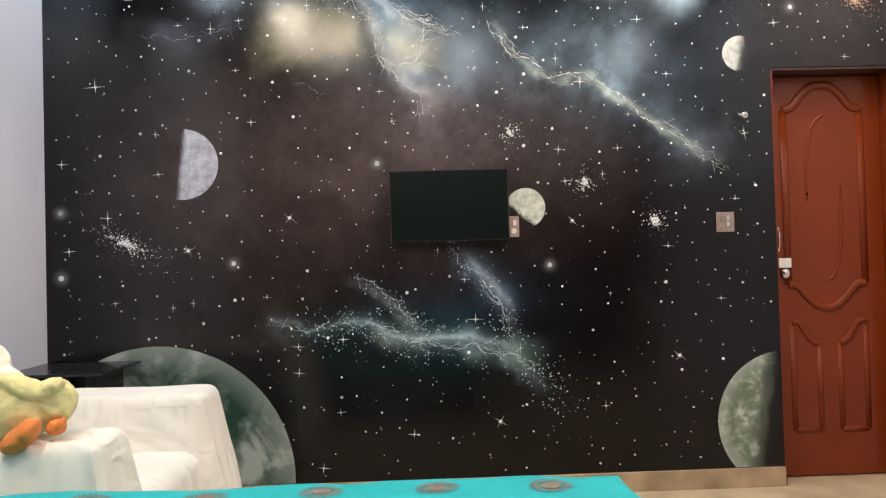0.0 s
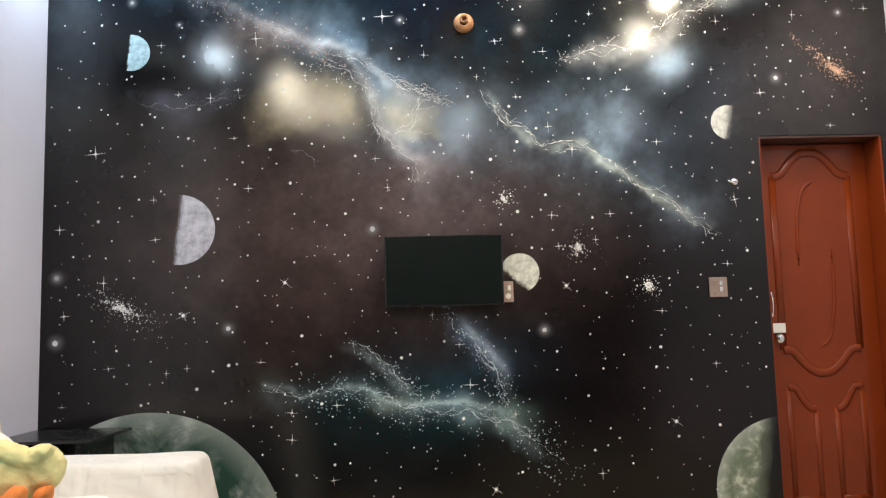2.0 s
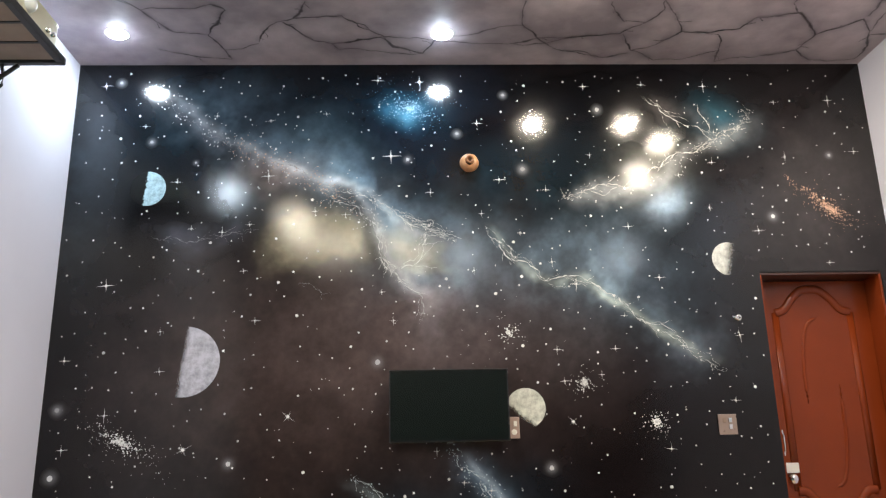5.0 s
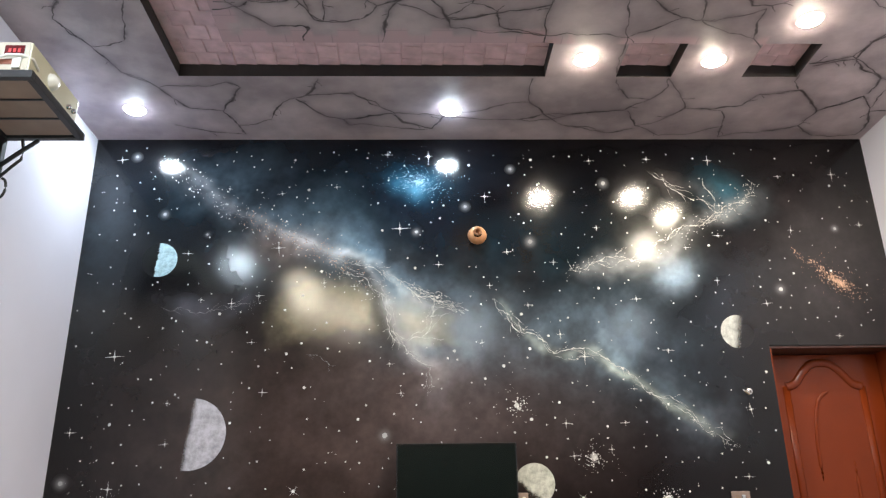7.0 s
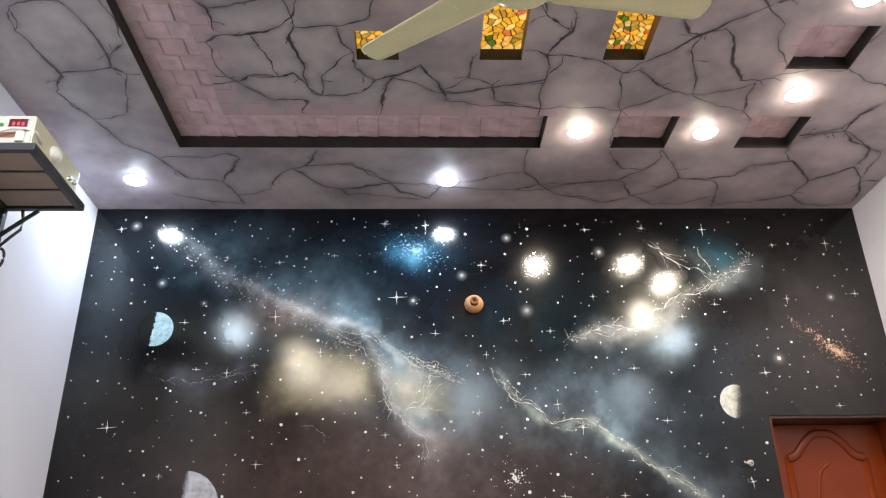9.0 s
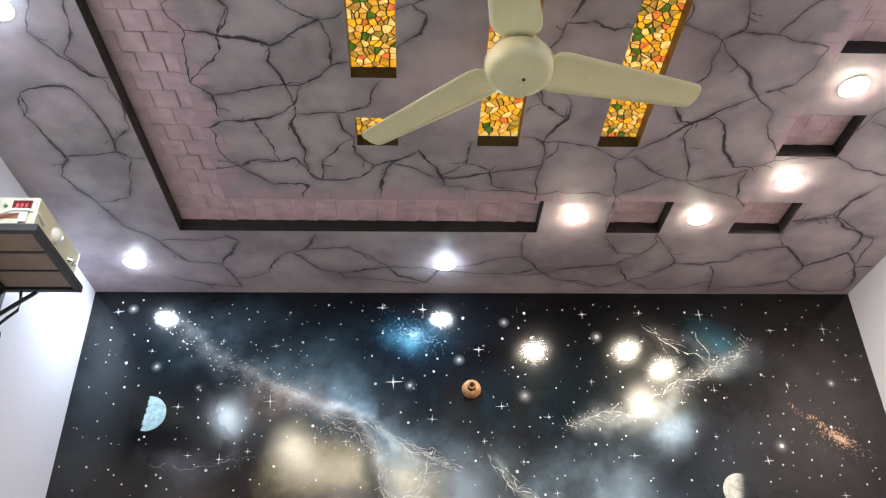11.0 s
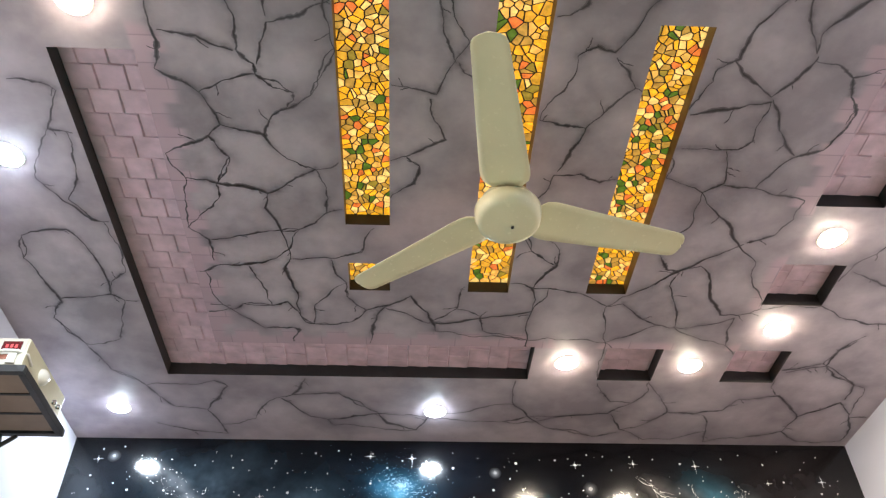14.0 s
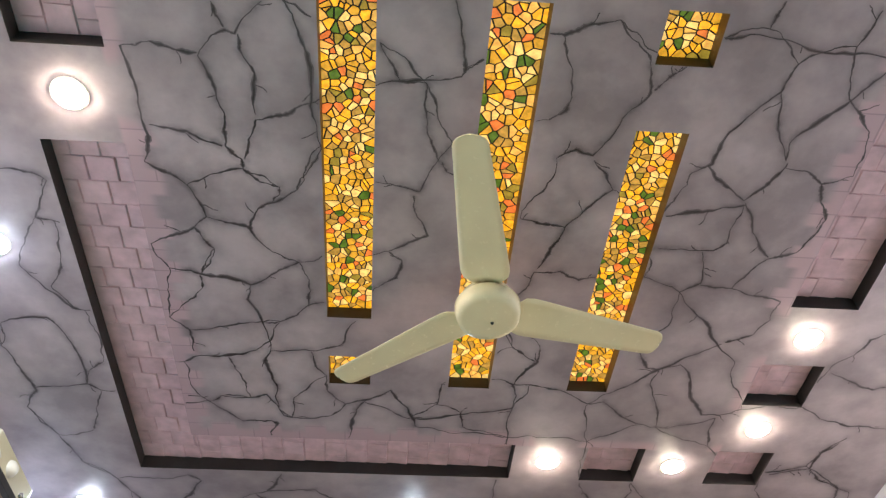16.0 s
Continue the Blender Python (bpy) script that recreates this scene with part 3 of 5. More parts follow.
# the streaks of the sky, as lines over the wall (x, z)
STREAKS = {
    "main": [(-1.27, 3.12), (-1.08, 2.95), (-0.87, 2.82), (-0.63, 2.71), (-0.40, 2.58), (-0.22, 2.47), (-0.10, 2.35), (-0.08, 2.19), (0.01, 2.07), (0.13, 1.98), (0.11, 1.84)],
    "bridge": [(-0.40, 2.58), (-0.16, 2.52), (0.02, 2.41), (0.13, 2.36), (0.31, 2.28)],
    "right": [(0.46, 2.35), (0.54, 2.26), (0.60, 2.17), (0.77, 2.05), (1.01, 2.04), (1.15, 1.95), (1.26, 1.84), (1.48, 1.69), (1.68, 1.57)],
    "high": [(0.88, 2.50), (1.03, 2.55), (1.22, 2.56), (1.33, 2.62), (1.44, 2.68), (1.60, 2.76), (1.76, 2.84), (1.89, 2.90), (1.96, 3.02)],
    "fork": [(1.37, 3.09), (1.52, 2.97), (1.67, 2.91), (1.73, 2.86)],
    "spur": [(1.68, 3.05), (1.71, 2.96), (1.72, 2.86)],
    "faint": [(-1.29, 2.31), (-1.06, 2.28), (-0.86, 2.33), (-0.74, 2.34)],
    "dash": [(-0.51, 2.05), (-0.42, 2.02), (-0.34, 2.00)],
    "low": [(-0.67, 0.85), (-0.46, 0.81), (-0.29, 0.85), (-0.13, 0.84), (0.03, 0.75), (0.14, 0.76), (0.34, 0.74), (0.55, 0.68), (0.70, 0.57), (0.85, 0.44)],
    "low_a": [(-0.23, 1.08), (-0.05, 0.97), (0.01, 0.89), (0.10, 0.81)],
    "low_b": [(0.25, 1.22), (0.40, 1.06), (0.50, 0.92), (0.56, 0.72)],
    "loop": [(-0.07, 2.19), (0.01, 2.12), (0.13, 2.19), (0.15, 2.31), (0.28, 2.28)],
}


STREAKS["core"] = STREAKS["main"][4:]


def away(line, px, pz, dx=0.0, dz=0.0):
    """Distance of every grid point from a line, and how far along it (0 to 1) the nearest place is."""
    best = np.full(px.shape, 1e9)
    along = np.zeros(px.shape)
    n = len(line) - 1
    for i, ((ax, az), (bx, bz)) in enumerate(zip(line, line[1:])):
        ax, bx, az, bz = ax + dx, bx + dx, az + dz, bz + dz
        ux, uz = bx - ax, bz - az
        k = np.clip(((px - ax) * ux + (pz - az) * uz) / (ux * ux + uz * uz), 0, 1)
        d = np.hypot(px - ax - k * ux, pz - az - k * uz)
        near = d < best
        best[near] = d[near]
        along[near] = ((i + k) / n)[near]
    return best, along


pig = np.zeros((MH, MW, 3))
pig += np.array([0.0020, 0.0016, 0.0021])


def lay(mask, col):
    global pig
    pig = pig + mask[..., None] * np.array(col)


def spot(x, z, rx, rz, px=wx, pz=wz):
    return np.exp(-(((px - x) / rx) ** 2 + ((pz - z) / rz) ** 2))


lay(spot(0.3, 1.3, 1.6, 0.9) * (0.4 + 0.8 * n_big), (0.006, 0.003, 0.0025))
# large soft tints: brown towards the middle, navy above, grey by the edges
lay(spot(-0.35, 1.60, 0.80, 0.6) * (0.5 + n_big), (0.043, 0.029, 0.026))
# stands in for a reflected haze, laid on as brown pigment
lay(spot(0.38, 1.78, 0.70, 0.42) * (0.4 + n_mid), (0.062, 0.048, 0.049))
lay(spot(-1.2, 1.2, 0.4, 0.8) * n_big, (0.010, 0.009, 0.010))
lay(spot(-1.62, 2.6, 0.14, 0.6) * (0.6 + n_big), (0.013, 0.018, 0.022))
lay(spot(-0.55, 2.75, 0.9, 0.35) * n_mid, (0.006, 0.020, 0.028))
lay(spot(0.55, 2.45, 0.7, 0.4) * n_mid, (0.004, 0.018, 0.026))
lay(spot(1.0, 2.0, 0.7, 0.35) * n_mid, (0.006, 0.016, 0.022))
lay(spot(-0.2, 3.0, 1.2, 0.4) * n_big, (0.004, 0.007, 0.016))
lay(spot(2.30, 2.55, 0.45, 0.60) * (0.5 + n_big), (0.025, 0.021, 0.022))
lay(spot(1.35, 0.72, 0.35, 0.25) * (0.4 + n_big), (0.010, 0.007, 0.007))
lay(spot(0.1, 0.45, 0.9, 0.22) * (0.3 + n_big), (0.002, 0.006, 0.008))
lay(spot(0.25, 0.88, 0.42, 0.22) * (0.2 + n_mid), (0.004, 0.020, 0.034))

blob_at = [(-0.10, 1.64, 0.021), (-0.82, 1.16, 0.018), (-1.66, 1.43, 0.018), (-1.66, 1.11, 0.022), (-1.50, 3.19, 0.014), (-1.31, 2.84, 0.014), (0.06, 2.73, 0.014), (-1.07, 2.72, 0.009),
           (0.68, 2.67, 0.019), (1.11, 3.02, 0.018), (2.02, 2.39, 0.018), (2.38, 2.74, 0.013), (0.33, 2.88, 0.014), (0.59, 3.11, 0.014), (0.75, 1.11, 0.018)]
for x, z, r in blob_at:
    lay(np.exp(-(np.hypot(gx - x, gz - z) / (1.25 * r)) ** 2), (0.16, 0.16, 0.17))

CLOUDS = (
    # line, half width, shift, pigment, weight
    ("main", 0.22, 0.080, 0.060, (0.042, 0.064, 0.082), 1.0),
    ("main", 0.100, 0.045, 0.035, (0.060, 0.090, 0.115), 1.0),
    ("main", 0.055, -0.01, -0.01, (0.115, 0.100, 0.098), 0.9),
    ("main", 0.026, 0.006, 0.008, (0.20, 0.20, 0.205), 1.0),
    ("bridge", 0.024, 0.0, 0.0, (0.24, 0.25, 0.26), 0.9),
    ("bridge", 0.13, 0.06, 0.05, (0.06, 0.09, 0.125), 0.9),
    ("right", 0.19, 0.06, 0.07, (0.030, 0.046, 0.064), 1.0),
    ("right", 0.085, 0.03, 0.035, (0.070, 0.098, 0.118), 1.0),
    ("right", 0.024, 0.004, 0.006, (0.40, 0.45, 0.39), 0.9),
    ("high", 0.050, 0.03, -0.025, (0.30, 0.31, 0.32), 0.8),
    ("fork", 0.060, 0.0, 0.0, (0.10, 0.09, 0.09), 0.6),
    ("faint", 0.055, 0.0, 0.0, (0.07, 0.075, 0.10), 0.8),
    ("loop", 0.045, 0.0, 0.0, (0.15, 0.135, 0.125), 0.9),
    ("low", 0.055, 0.0, -0.012, (0.13, 0.19, 0.225), 1.1),
    ("low", 0.016, 0.0, 0.0, (0.34, 0.43, 0.43), 0.8),
    ("low_a", 0.026, 0.0, 0.0, (0.20, 0.25, 0.27), 0.9),
    ("low_b", 0.055, -0.02, 0.0, (0.09, 0.14, 0.20), 1.0),
    ("low_b", 0.020, 0.0, 0.0, (0.28, 0.32, 0.36), 0.6),
)
for key, half, dx, dz, col, weight in CLOUDS:
    d, k = away(STREAKS[key], wx, wz, dx, dz)
    ends = np.clip(np.minimum(k * 6 + 0.12, (1 - k) * 4 + 0.12), 0, 1)
    if key == "low":        # the tail of the lower streak thins out
        ends = ends * np.clip((0.74 - wx) / 0.24, 0.06, 1)
    lay(np.exp(-(d / half) ** 2) * wisp * ends * weight, col)

# nebula haze; beige rows and (1.50, 2.46) are downlight reflections put in as pigment
HAZE_AND_REFLECTIONS = (
    (0.30, 2.24, 0.24, 0.17, (0.095, 0.125, 0.15), 1.0),
    (0.42, 2.08, 0.24, 0.16, (0.055, 0.075, 0.095), 0.9),
    (1.20, 2.20, 0.21, 0.20, (0.085, 0.115, 0.145), 1.0),
    (0.92, 2.20, 0.22, 0.17, (0.075, 0.105, 0.135), 0.9),
    (0.08, 3.05, 0.15, 0.09, (0.02, 0.10, 0.17), 1.2),
    (0.10, 3.04, 0.06, 0.05, (0.10, 0.28, 0.38), 1.1),
    (-0.28, 2.28, 0.22, 0.13, (0.07, 0.062, 0.037), 0.9),
    (0.06, 2.27, 0.13, 0.10, (0.13, 0.12, 0.08), 0.9),
    (0.14, 1.98, 0.13, 0.09, (0.11, 0.082, 0.080), 1.0),
    (1.50, 2.46, 0.14, 0.09, (0.08, 0.11, 0.13), 1.0),
    (1.42, 2.62, 0.18, 0.14, (0.08, 0.08, 0.07), 0.9),
    (1.78, 2.93, 0.16, 0.14, (0.02, 0.07, 0.10), 1.0),
    (-0.65, 2.67, 0.18, 0.10, (0.17, 0.11, 0.08), 0.9),
    (1.55, 1.66, 0.16, 0.10, (0.05, 0.06, 0.08), 0.9),
    (0.00, 0.76, 0.12, 0.05, (0.13, 0.15, 0.11), 0.9),
    (0.55, 0.68, 0.12, 0.06, (0.15, 0.23, 0.21), 1.2),
)
for x, z, rx, rz, col, weight in HAZE_AND_REFLECTIONS:
    lay(spot(x, z, rx, rz) * (0.35 + 0.75 * wisp) * weight, col)
def plate(x, z, rx, rz):
    """A pale patch with a flat middle and brushed edges, for a lamp reflection painted in."""
    return np.exp(-np.abs((wx - x) / rx) ** 6 - np.abs((wz - z) / rz) ** 6)


# beige reflections of the warm downlights, painted into the pigment
lay(plate(-0.38, 2.28, 0.26, 0.135) * (0.8 + 0.2 * wisp), (0.18, 0.155, 0.095))
lay(plate(0.10, 2.23, 0.13, 0.09) * (0.5 + 0.5 * wisp), (0.15, 0.135, 0.085))
# the darker channel that winds through the pale clouds
d, k = away([(-0.30, 2.50), (-0.16, 2.38), (-0.15, 2.24), (-0.10, 2.13)], wx, wz)
pig *= 1 - 0.62 * np.exp(-(d / 0.05) ** 2)[..., None]
# brushed contrast: wisps stay pale, gaps fall back to dark
pig = pig * (0.78 + 0.42 * np.clip((n_fine - 0.25) * 1.8, 0, 1.3))[..., None]
pig *= (1 - 0.5 * spot(0.85, 0.30, 0.75, 0.28))[..., None]
pig = np.clip(pig, 0, 0.8)

keep = ~((gx[:-1, :-1] + STEP / 2 > DOOR_L) & (gx[:-1, :-1] + STEP / 2 < DOOR_R) & (gz[:-1, :-1] + STEP / 2 < DOOR_T)) & (gz[:-1, :-1] > ZF + 0.05)
idx = np.arange(MW * MH).reshape(MH, MW)
quads = np.stack([idx[:-1, :-1], idx[:-1, 1:], idx[1:, 1:], idx[1:, :-1]], -1)[keep]
co = np.stack([gx.ravel(), np.full(gx.size, YM), gz.ravel()], -1)
me = bpy.data.meshes.new("mural")
me.from_pydata(co.tolist(), [], quads.tolist())
att = me.color_attributes.new("pigment", "FLOAT_COLOR", "POINT")
att.data.foreach_set("color", np.concatenate([pig.reshape(-1, 3), np.ones((gx.size, 1))], 1).astype(np.float32).ravel())
me.materials.append(M_MURAL)
mural = new("mural", me)
mural.parent = wall_mural
mural["label"] = "glossy painted night sky with nebulae"


# ---- painted bodies on the mural ----
def body_paint(name, lit, edge, spots=7.0, tilt=0.0, soft=0.12, ragged=0.10, rim=0.0, second=None):
    """Painted moon or planet: mottled lit side, a ragged terminator across it at edge (in radii), and a pale rim."""
    m, nt, b = mat_new(name)
    L = nt.links.new
    tc = nt.nodes.new("ShaderNodeTexCoord")
    mp = nt.nodes.new("ShaderNodeMapping")
    mp.inputs["Rotation"].default_value = (0, radians(tilt), 0)
    L(tc.outputs["Object"], mp.inputs["Vector"])
    sep = nt.nodes.new("ShaderNodeSeparateXYZ")
    L(mp.outputs[0], sep.inputs[0])
    big = nd(nt, "ShaderNodeTexNoise", Scale=spots * 0.45, Detail=8.0, Roughness=0.64, Distortion=0.35 if second else 0.0)
    fine = nd(nt, "ShaderNodeTexNoise", Scale=spots, Detail=6.0, Roughness=0.7)
    L(tc.outputs["Object"], big.inputs["Vector"]); L(tc.outputs["Object"], fine.inputs["Vector"])
    ramp = nt.nodes.new("ShaderNodeValToRGB")
    e = ramp.color_ramp.elements
    e[0].position, e[0].color = 0.36, (*[c * 0.55 for c in lit], 1)
    e[1].position, e[1].color = 0.60, (*lit, 1)
    if second:
        e[0].color = (*second, 1)
        e[0].position, e[1].position = 0.44, 0.63
        between = e.new(0.54)
        between.color = (*[0.72 * p + 0.28 * q for p, q in zip(second, lit)], 1)
    L(fine.outputs["Fac"] if not second else big.outputs["Fac"], ramp.inputs["Fac"])
    rag = nt.nodes.new("ShaderNodeMath"); rag.operation = "MULTIPLY_ADD"
    rag.inputs[1].default_value = ragged
    L(fine.outputs["Fac"], rag.inputs[0]); L(sep.outputs["X"], rag.inputs[2])
    ter = nd(nt, "ShaderNodeMapRange", From_Min=edge - soft + ragged * 0.5, From_Max=edge + soft + ragged * 0.5)
    ter.interpolation_type = "SMOOTHSTEP"
    L(rag.outputs[0], ter.inputs["Value"])
    col = ramp.outputs["Color"]
    if rim:
        ln = nt.nodes.new("ShaderNodeVectorMath"); ln.operation = "LENGTH"
        L(tc.outputs["Object"], ln.inputs[0])
        rr = nd(nt, "ShaderNodeMapRange", From_Min=0.80, From_Max=1.0, To_Min=0.0, To_Max=rim)
        L(ln.outputs["Value"], rr.inputs["Value"])
        mr = nt.nodes.new("ShaderNodeMix"); mr.data_type = "RGBA"
        L(rr.outputs["Result"], mr.inputs[0]); L(col, mr.inputs[6]); mr.inputs[7].default_value = (0.42, 0.46, 0.43, 1)
        col = mr.outputs[2]
    L(col, b.inputs["Base Color"])
    b.inputs["Roughness"].default_value = 0.18
    bare = nt.nodes.new("ShaderNodeBsdfTransparent")
    mx = nt.nodes.new("ShaderNodeMixShader")
    L(ter.outputs["Result"], mx.inputs[0]); L(bare.outputs[0], mx.inputs[1]); L(b.outputs[0], mx.inputs[2])
    L(mx.outputs[0], nt.nodes["Material Output"].inputs["Surface"])
    return m


def painted_disc(name, x, z, r, material, label, squash=1.0, clip=()):
    """A thin coat of paint in the shape of a disc; local coordinates run from -1 to 1."""
    bm = bmesh.new()
    bmesh.ops.create_circle(bm, cap_ends=True, radius=1.0, segments=72, matrix=Matrix.Rotation(radians(90), 4, "X"))
    for axis, limit in clip:        # keep what lies on the small side of the limit
        c, s = (x, 0) if axis == "x" else (z, 2)
        n = Vector((1, 0, 0)) if axis == "x" else Vector((0, 0, -1))
        p = Vector(((limit - x) / r, 0, 0)) if axis == "x" else Vector((0, 0, (limit - z) / (r * squash)))
        bmesh.ops.bisect_plane(bm, geom=bm.verts[:] + bm.edges[:] + bm.faces[:], plane_co=p, plane_no=n, clear_outer=True)
    ob = part(name, bm, material, wall_mural, label)
    ob.location, ob.scale = (x, YM - 0.002, z), (r, r, r * squash)
    return ob


painted_disc("moon", -1.062, 1.658, 0.176, body_paint("grey_half_moon", (0.56, 0.55, 0.62), -0.02, 3.4, -6, 0.10, 0.12), "pale grey painted half moon")
painted_disc("moon", 0.637, 1.400, 0.099, body_paint("cream_moon", (0.66, 0.66, 0.58), -0.38, 2.6, 50, 0.16, 0.45), "cream painted gibbous moon")
painted_disc("moon", 1.752, 2.157, 0.090, body_paint("white_crescent", (0.62, 0.63, 0.60), 0.05, 2.4, 168, 0.36, 0.10), "white painted crescent moon")
painted_disc("moon", -1.312, 2.575, 0.095, body_paint("blue_moon", (0.43, 0.62, 0.70), -0.12, 3.4, -4, 0.05, 0.45), "pale blue painted half moon")
painted_disc("planet", -1.206, 0.096, 0.667, body_paint("green_cloud_planet", (0.34, 0.385, 0.36), -0.85, 5.4, 30, 0.45, 0.10, 0.42, (0.020, 0.058, 0.042)), "large green and white cloudy painted planet", 1.0, (("z", 0.07),))
painted_disc("planet", 1.924, 0.297, 0.350, body_paint("pale_green_planet", (0.44, 0.48, 0.40), 0.36, 9.0, 172, 0.17, 0.15, 0.6, (0.13, 0.17, 0.12)), "pale green painted planet fading into shadow", 1.0, (("x", DOOR_L - 0.002), ("z", 0.07)))


def star_paint(name, col, lo=0.35, hi=1.0):
    m, nt, b = mat_new(name)
    geo = nt.nodes.new("ShaderNodeNewGeometry")
    mr = nd(nt, "ShaderNodeMapRange", To_Min=lo, To_Max=hi)
    nt.links.new(geo.outputs["Random Per Island"], mr.inputs["Value"])
    sc = nt.nodes.new("ShaderNodeVectorMath"); sc.operation = "SCALE"
    sc.inputs[0].default_value = col
    nt.links.new(mr.outputs["Result"], sc.inputs["Scale"])
    nt.links.new(sc.outputs[0], b.inputs["Base Color"])
    b.inputs["Roughness"].default_value = 0.35
    return m


M_STAR = star_paint("white_star_paint", (0.88, 0.88, 0.87), 0.5, 1.0)
M_STARTEAL = star_paint("teal_star_paint", (0.60, 0.76, 0.84), 0.35, 1.0)
M_STARBLUE = star_paint("blue_star_paint", (0.36, 0.60, 0.78), 0.3, 1.0)
M_STARORANGE = star_paint("peach_star_paint", (0.85, 0.52, 0.36), 0.35, 1.0)
M_FIL = star_paint("pale_streak_paint", (0.80, 0.81, 0.80), 0.4, 1.0)
M_FILHOT = star_paint("white_streak_paint", (0.70, 0.69, 0.66), 0.5, 1.0)
M_FILDIM = star_paint("dim_streak_paint", (0.20, 0.20, 0.22), 0.5, 1.0)
M_FILTEAL = star_paint("teal_streak_paint", (0.76, 0.86, 0.92), 0.4, 1.0)


def flat_mesh(name, verts, faces, material, label, depth):
    me = bpy.data.meshes.new(name)
    me.from_pydata([(v[0], depth - (v[2] if len(v) > 2 else 0.0), v[1]) for v in verts], [], faces)
    me.materials.append(material)
    ob = new(name, me)
    ob.parent = wall_mural
    ob["label"] = label
    return ob


def dabs(name, spots, material, label):
    """Many dots of paint as one coat: (x, z, radius) each."""
    verts, faces = [], []
    for x, z, r in spots:
        n = 6 if r < 0.005 else 16
        a0 = rng.random() * 6.28
        k = len(verts)
        lift = 0.0007 * rng.random()
        verts += [(x + r * (0.90 + 0.2 * rng.random()) * math.cos(a0 + 6.2832 * i / n), z + r * (0.90 + 0.2 * rng.random()) * math.sin(a0 + 6.2832 * i / n), lift) for i in range(n)]
        faces.append(list(range(k, k + n)))
    ob = flat_mesh(name, verts, faces, material, label, YM - 0.0026)
    ob["kind"] = "stuff"
    return ob


def on_wall(x, z):
    if not (XL + 0.03 < x < XR - 0.03 and 0.09 < z < ZC - 0.03):
        return False
    if x > DOOR_L - 0.03 and z < DOOR_T + 0.04:
        return False
    for mx_, mz_, mr_ in ((-1.062, 1.658, 0.18), (0.637, 1.40, 0.105), (1.752, 2.157, 0.08), (-1.312, 2.575, 0.10), (-1.206, 0.096, 0.67), (1.924, 0.297, 0.34)):
        if math.hypot(x - mx_, z - mz_) < mr_:
            return False
    return True


# scattered stars: an uneven lattice with gaps
spots = []
for i in range(42):
    for j in range(33):
        x, z = XL + 0.05 + 0.105 * (i + rng.normal() * 0.30), 0.10 + 0.10 * (j + rng.normal() * 0.30)
        if rng.random() < 0.70 and on_wall(x, z):
            spots.append((x, z, 0.0031 + 0.0024 * rng.random() ** 1.5 + (0.003 if rng.random() < 0.10 else 0)))
        if rng.random() < 0.25:
            x, z = x + rng.normal() * 0.04, z + rng.normal() * 0.04
            if on_wall(x, z):
                spots.append((x, z, 0.0014 + 0.0012 * rng.random()))
dabs("small_stars", spots, M_STAR, "scattered white painted stars")

# speckle along the nebulae and in the star clusters
def along_line(line, n, spread, size, bias=0.0):
    out = []
    for _ in range(n):
        k = rng.random() * (len(line) - 1)
        i = int(k)
        (ax, az), (bx, bz) = line[i], line[i + 1]
        x, z = ax + (bx - ax) * (k - i) + rng.normal() * spread, az + (bz - az) * (k - i) + rng.normal() * spread + bias
        if on_wall(x, z):
            out.append((x, z, size * (0.5 + rng.random() ** 2)))
    return out


dabs("nebula_speckle", along_line(STREAKS["low"][1:], 620, 0.060, 0.0028, -0.02) + along_line(STREAKS["low_b"], 220, 0.040, 0.0026) + along_line(STREAKS["low_a"], 130, 0.030, 0.0022), M_STARTEAL, "teal painted speckle")
dabs("nebula_speckle", along_line(STREAKS["main"][:7], 240, 0.05, 0.0026) + along_line(STREAKS["high"], 220, 0.030, 0.0022) + along_line(STREAKS["bridge"], 80, 0.02, 0.0022), M_STAR, "pale painted speckle")
dabs("nebula_speckle", along_line(STREAKS["main"][2:6], 260, 0.035, 0.0024), M_STARORANGE, "peach painted speckle")


def cluster(x, z, n, s, size, stretch=1.0, ang=0.0):
    out = []
    for _ in range(n):
        r = abs(rng.normal()) ** 1.3 * s
        a = rng.random() * 6.2832
        u, v = r * math.cos(a) * stretch, r * math.sin(a)
        p, q = x + u * math.cos(ang) - v * math.sin(ang), z + u * math.sin(ang) + v * math.cos(ang)
        if on_wall(p, q):
            out.append((p, q, size * (0.45 + rng.random() ** 2) * max(0.5, 1.4 - r / s / 2)))
    return out


dabs("star_cluster", cluster(0.57, 1.78, 100, 0.055, 0.0034) + [(0.565, 1.782, 0.013)], M_STAR, "painted round star cluster")
dabs("star_cluster", cluster(0.94, 1.52, 150, 0.05, 0.0028) + [(0.94, 1.525, 0.016)], M_STAR, "painted round star cluster")
dabs("star_cluster", cluster(1.29, 1.32, 150, 0.055, 0.0030) + [(1.288, 1.322, 0.016)], M_STAR, "painted round star cluster")
dabs("star_cluster", cluster(-1.34, 1.27, 520, 0.036, 0.0029, 3.2, radians(-27)), M_STAR, "painted slanting star cluster")
dabs("star_cluster", cluster(0.07, 3.03, 900, 0.085, 0.0018, 1.7, radians(-16)), M_STARBLUE, "blue painted star cluster")
dabs("star_cluster", cluster(2.34, 2.43, 560, 0.036, 0.0030, 2.6, radians(-33)) + along_line([(2.12, 2.62), (2.24, 2.52), (2.36, 2.43)], 90, 0.014, 0.0032), M_STARORANGE, "peach painted slanting star cluster")


# larger round stars with a soft middle
dabs("round_stars", [(x, z, 0.62 * r) for x, z, r in blob_at], star_paint("grey_star_paint", (0.62, 0.62, 0.64), 0.35, 1.0), "larger round painted stars")


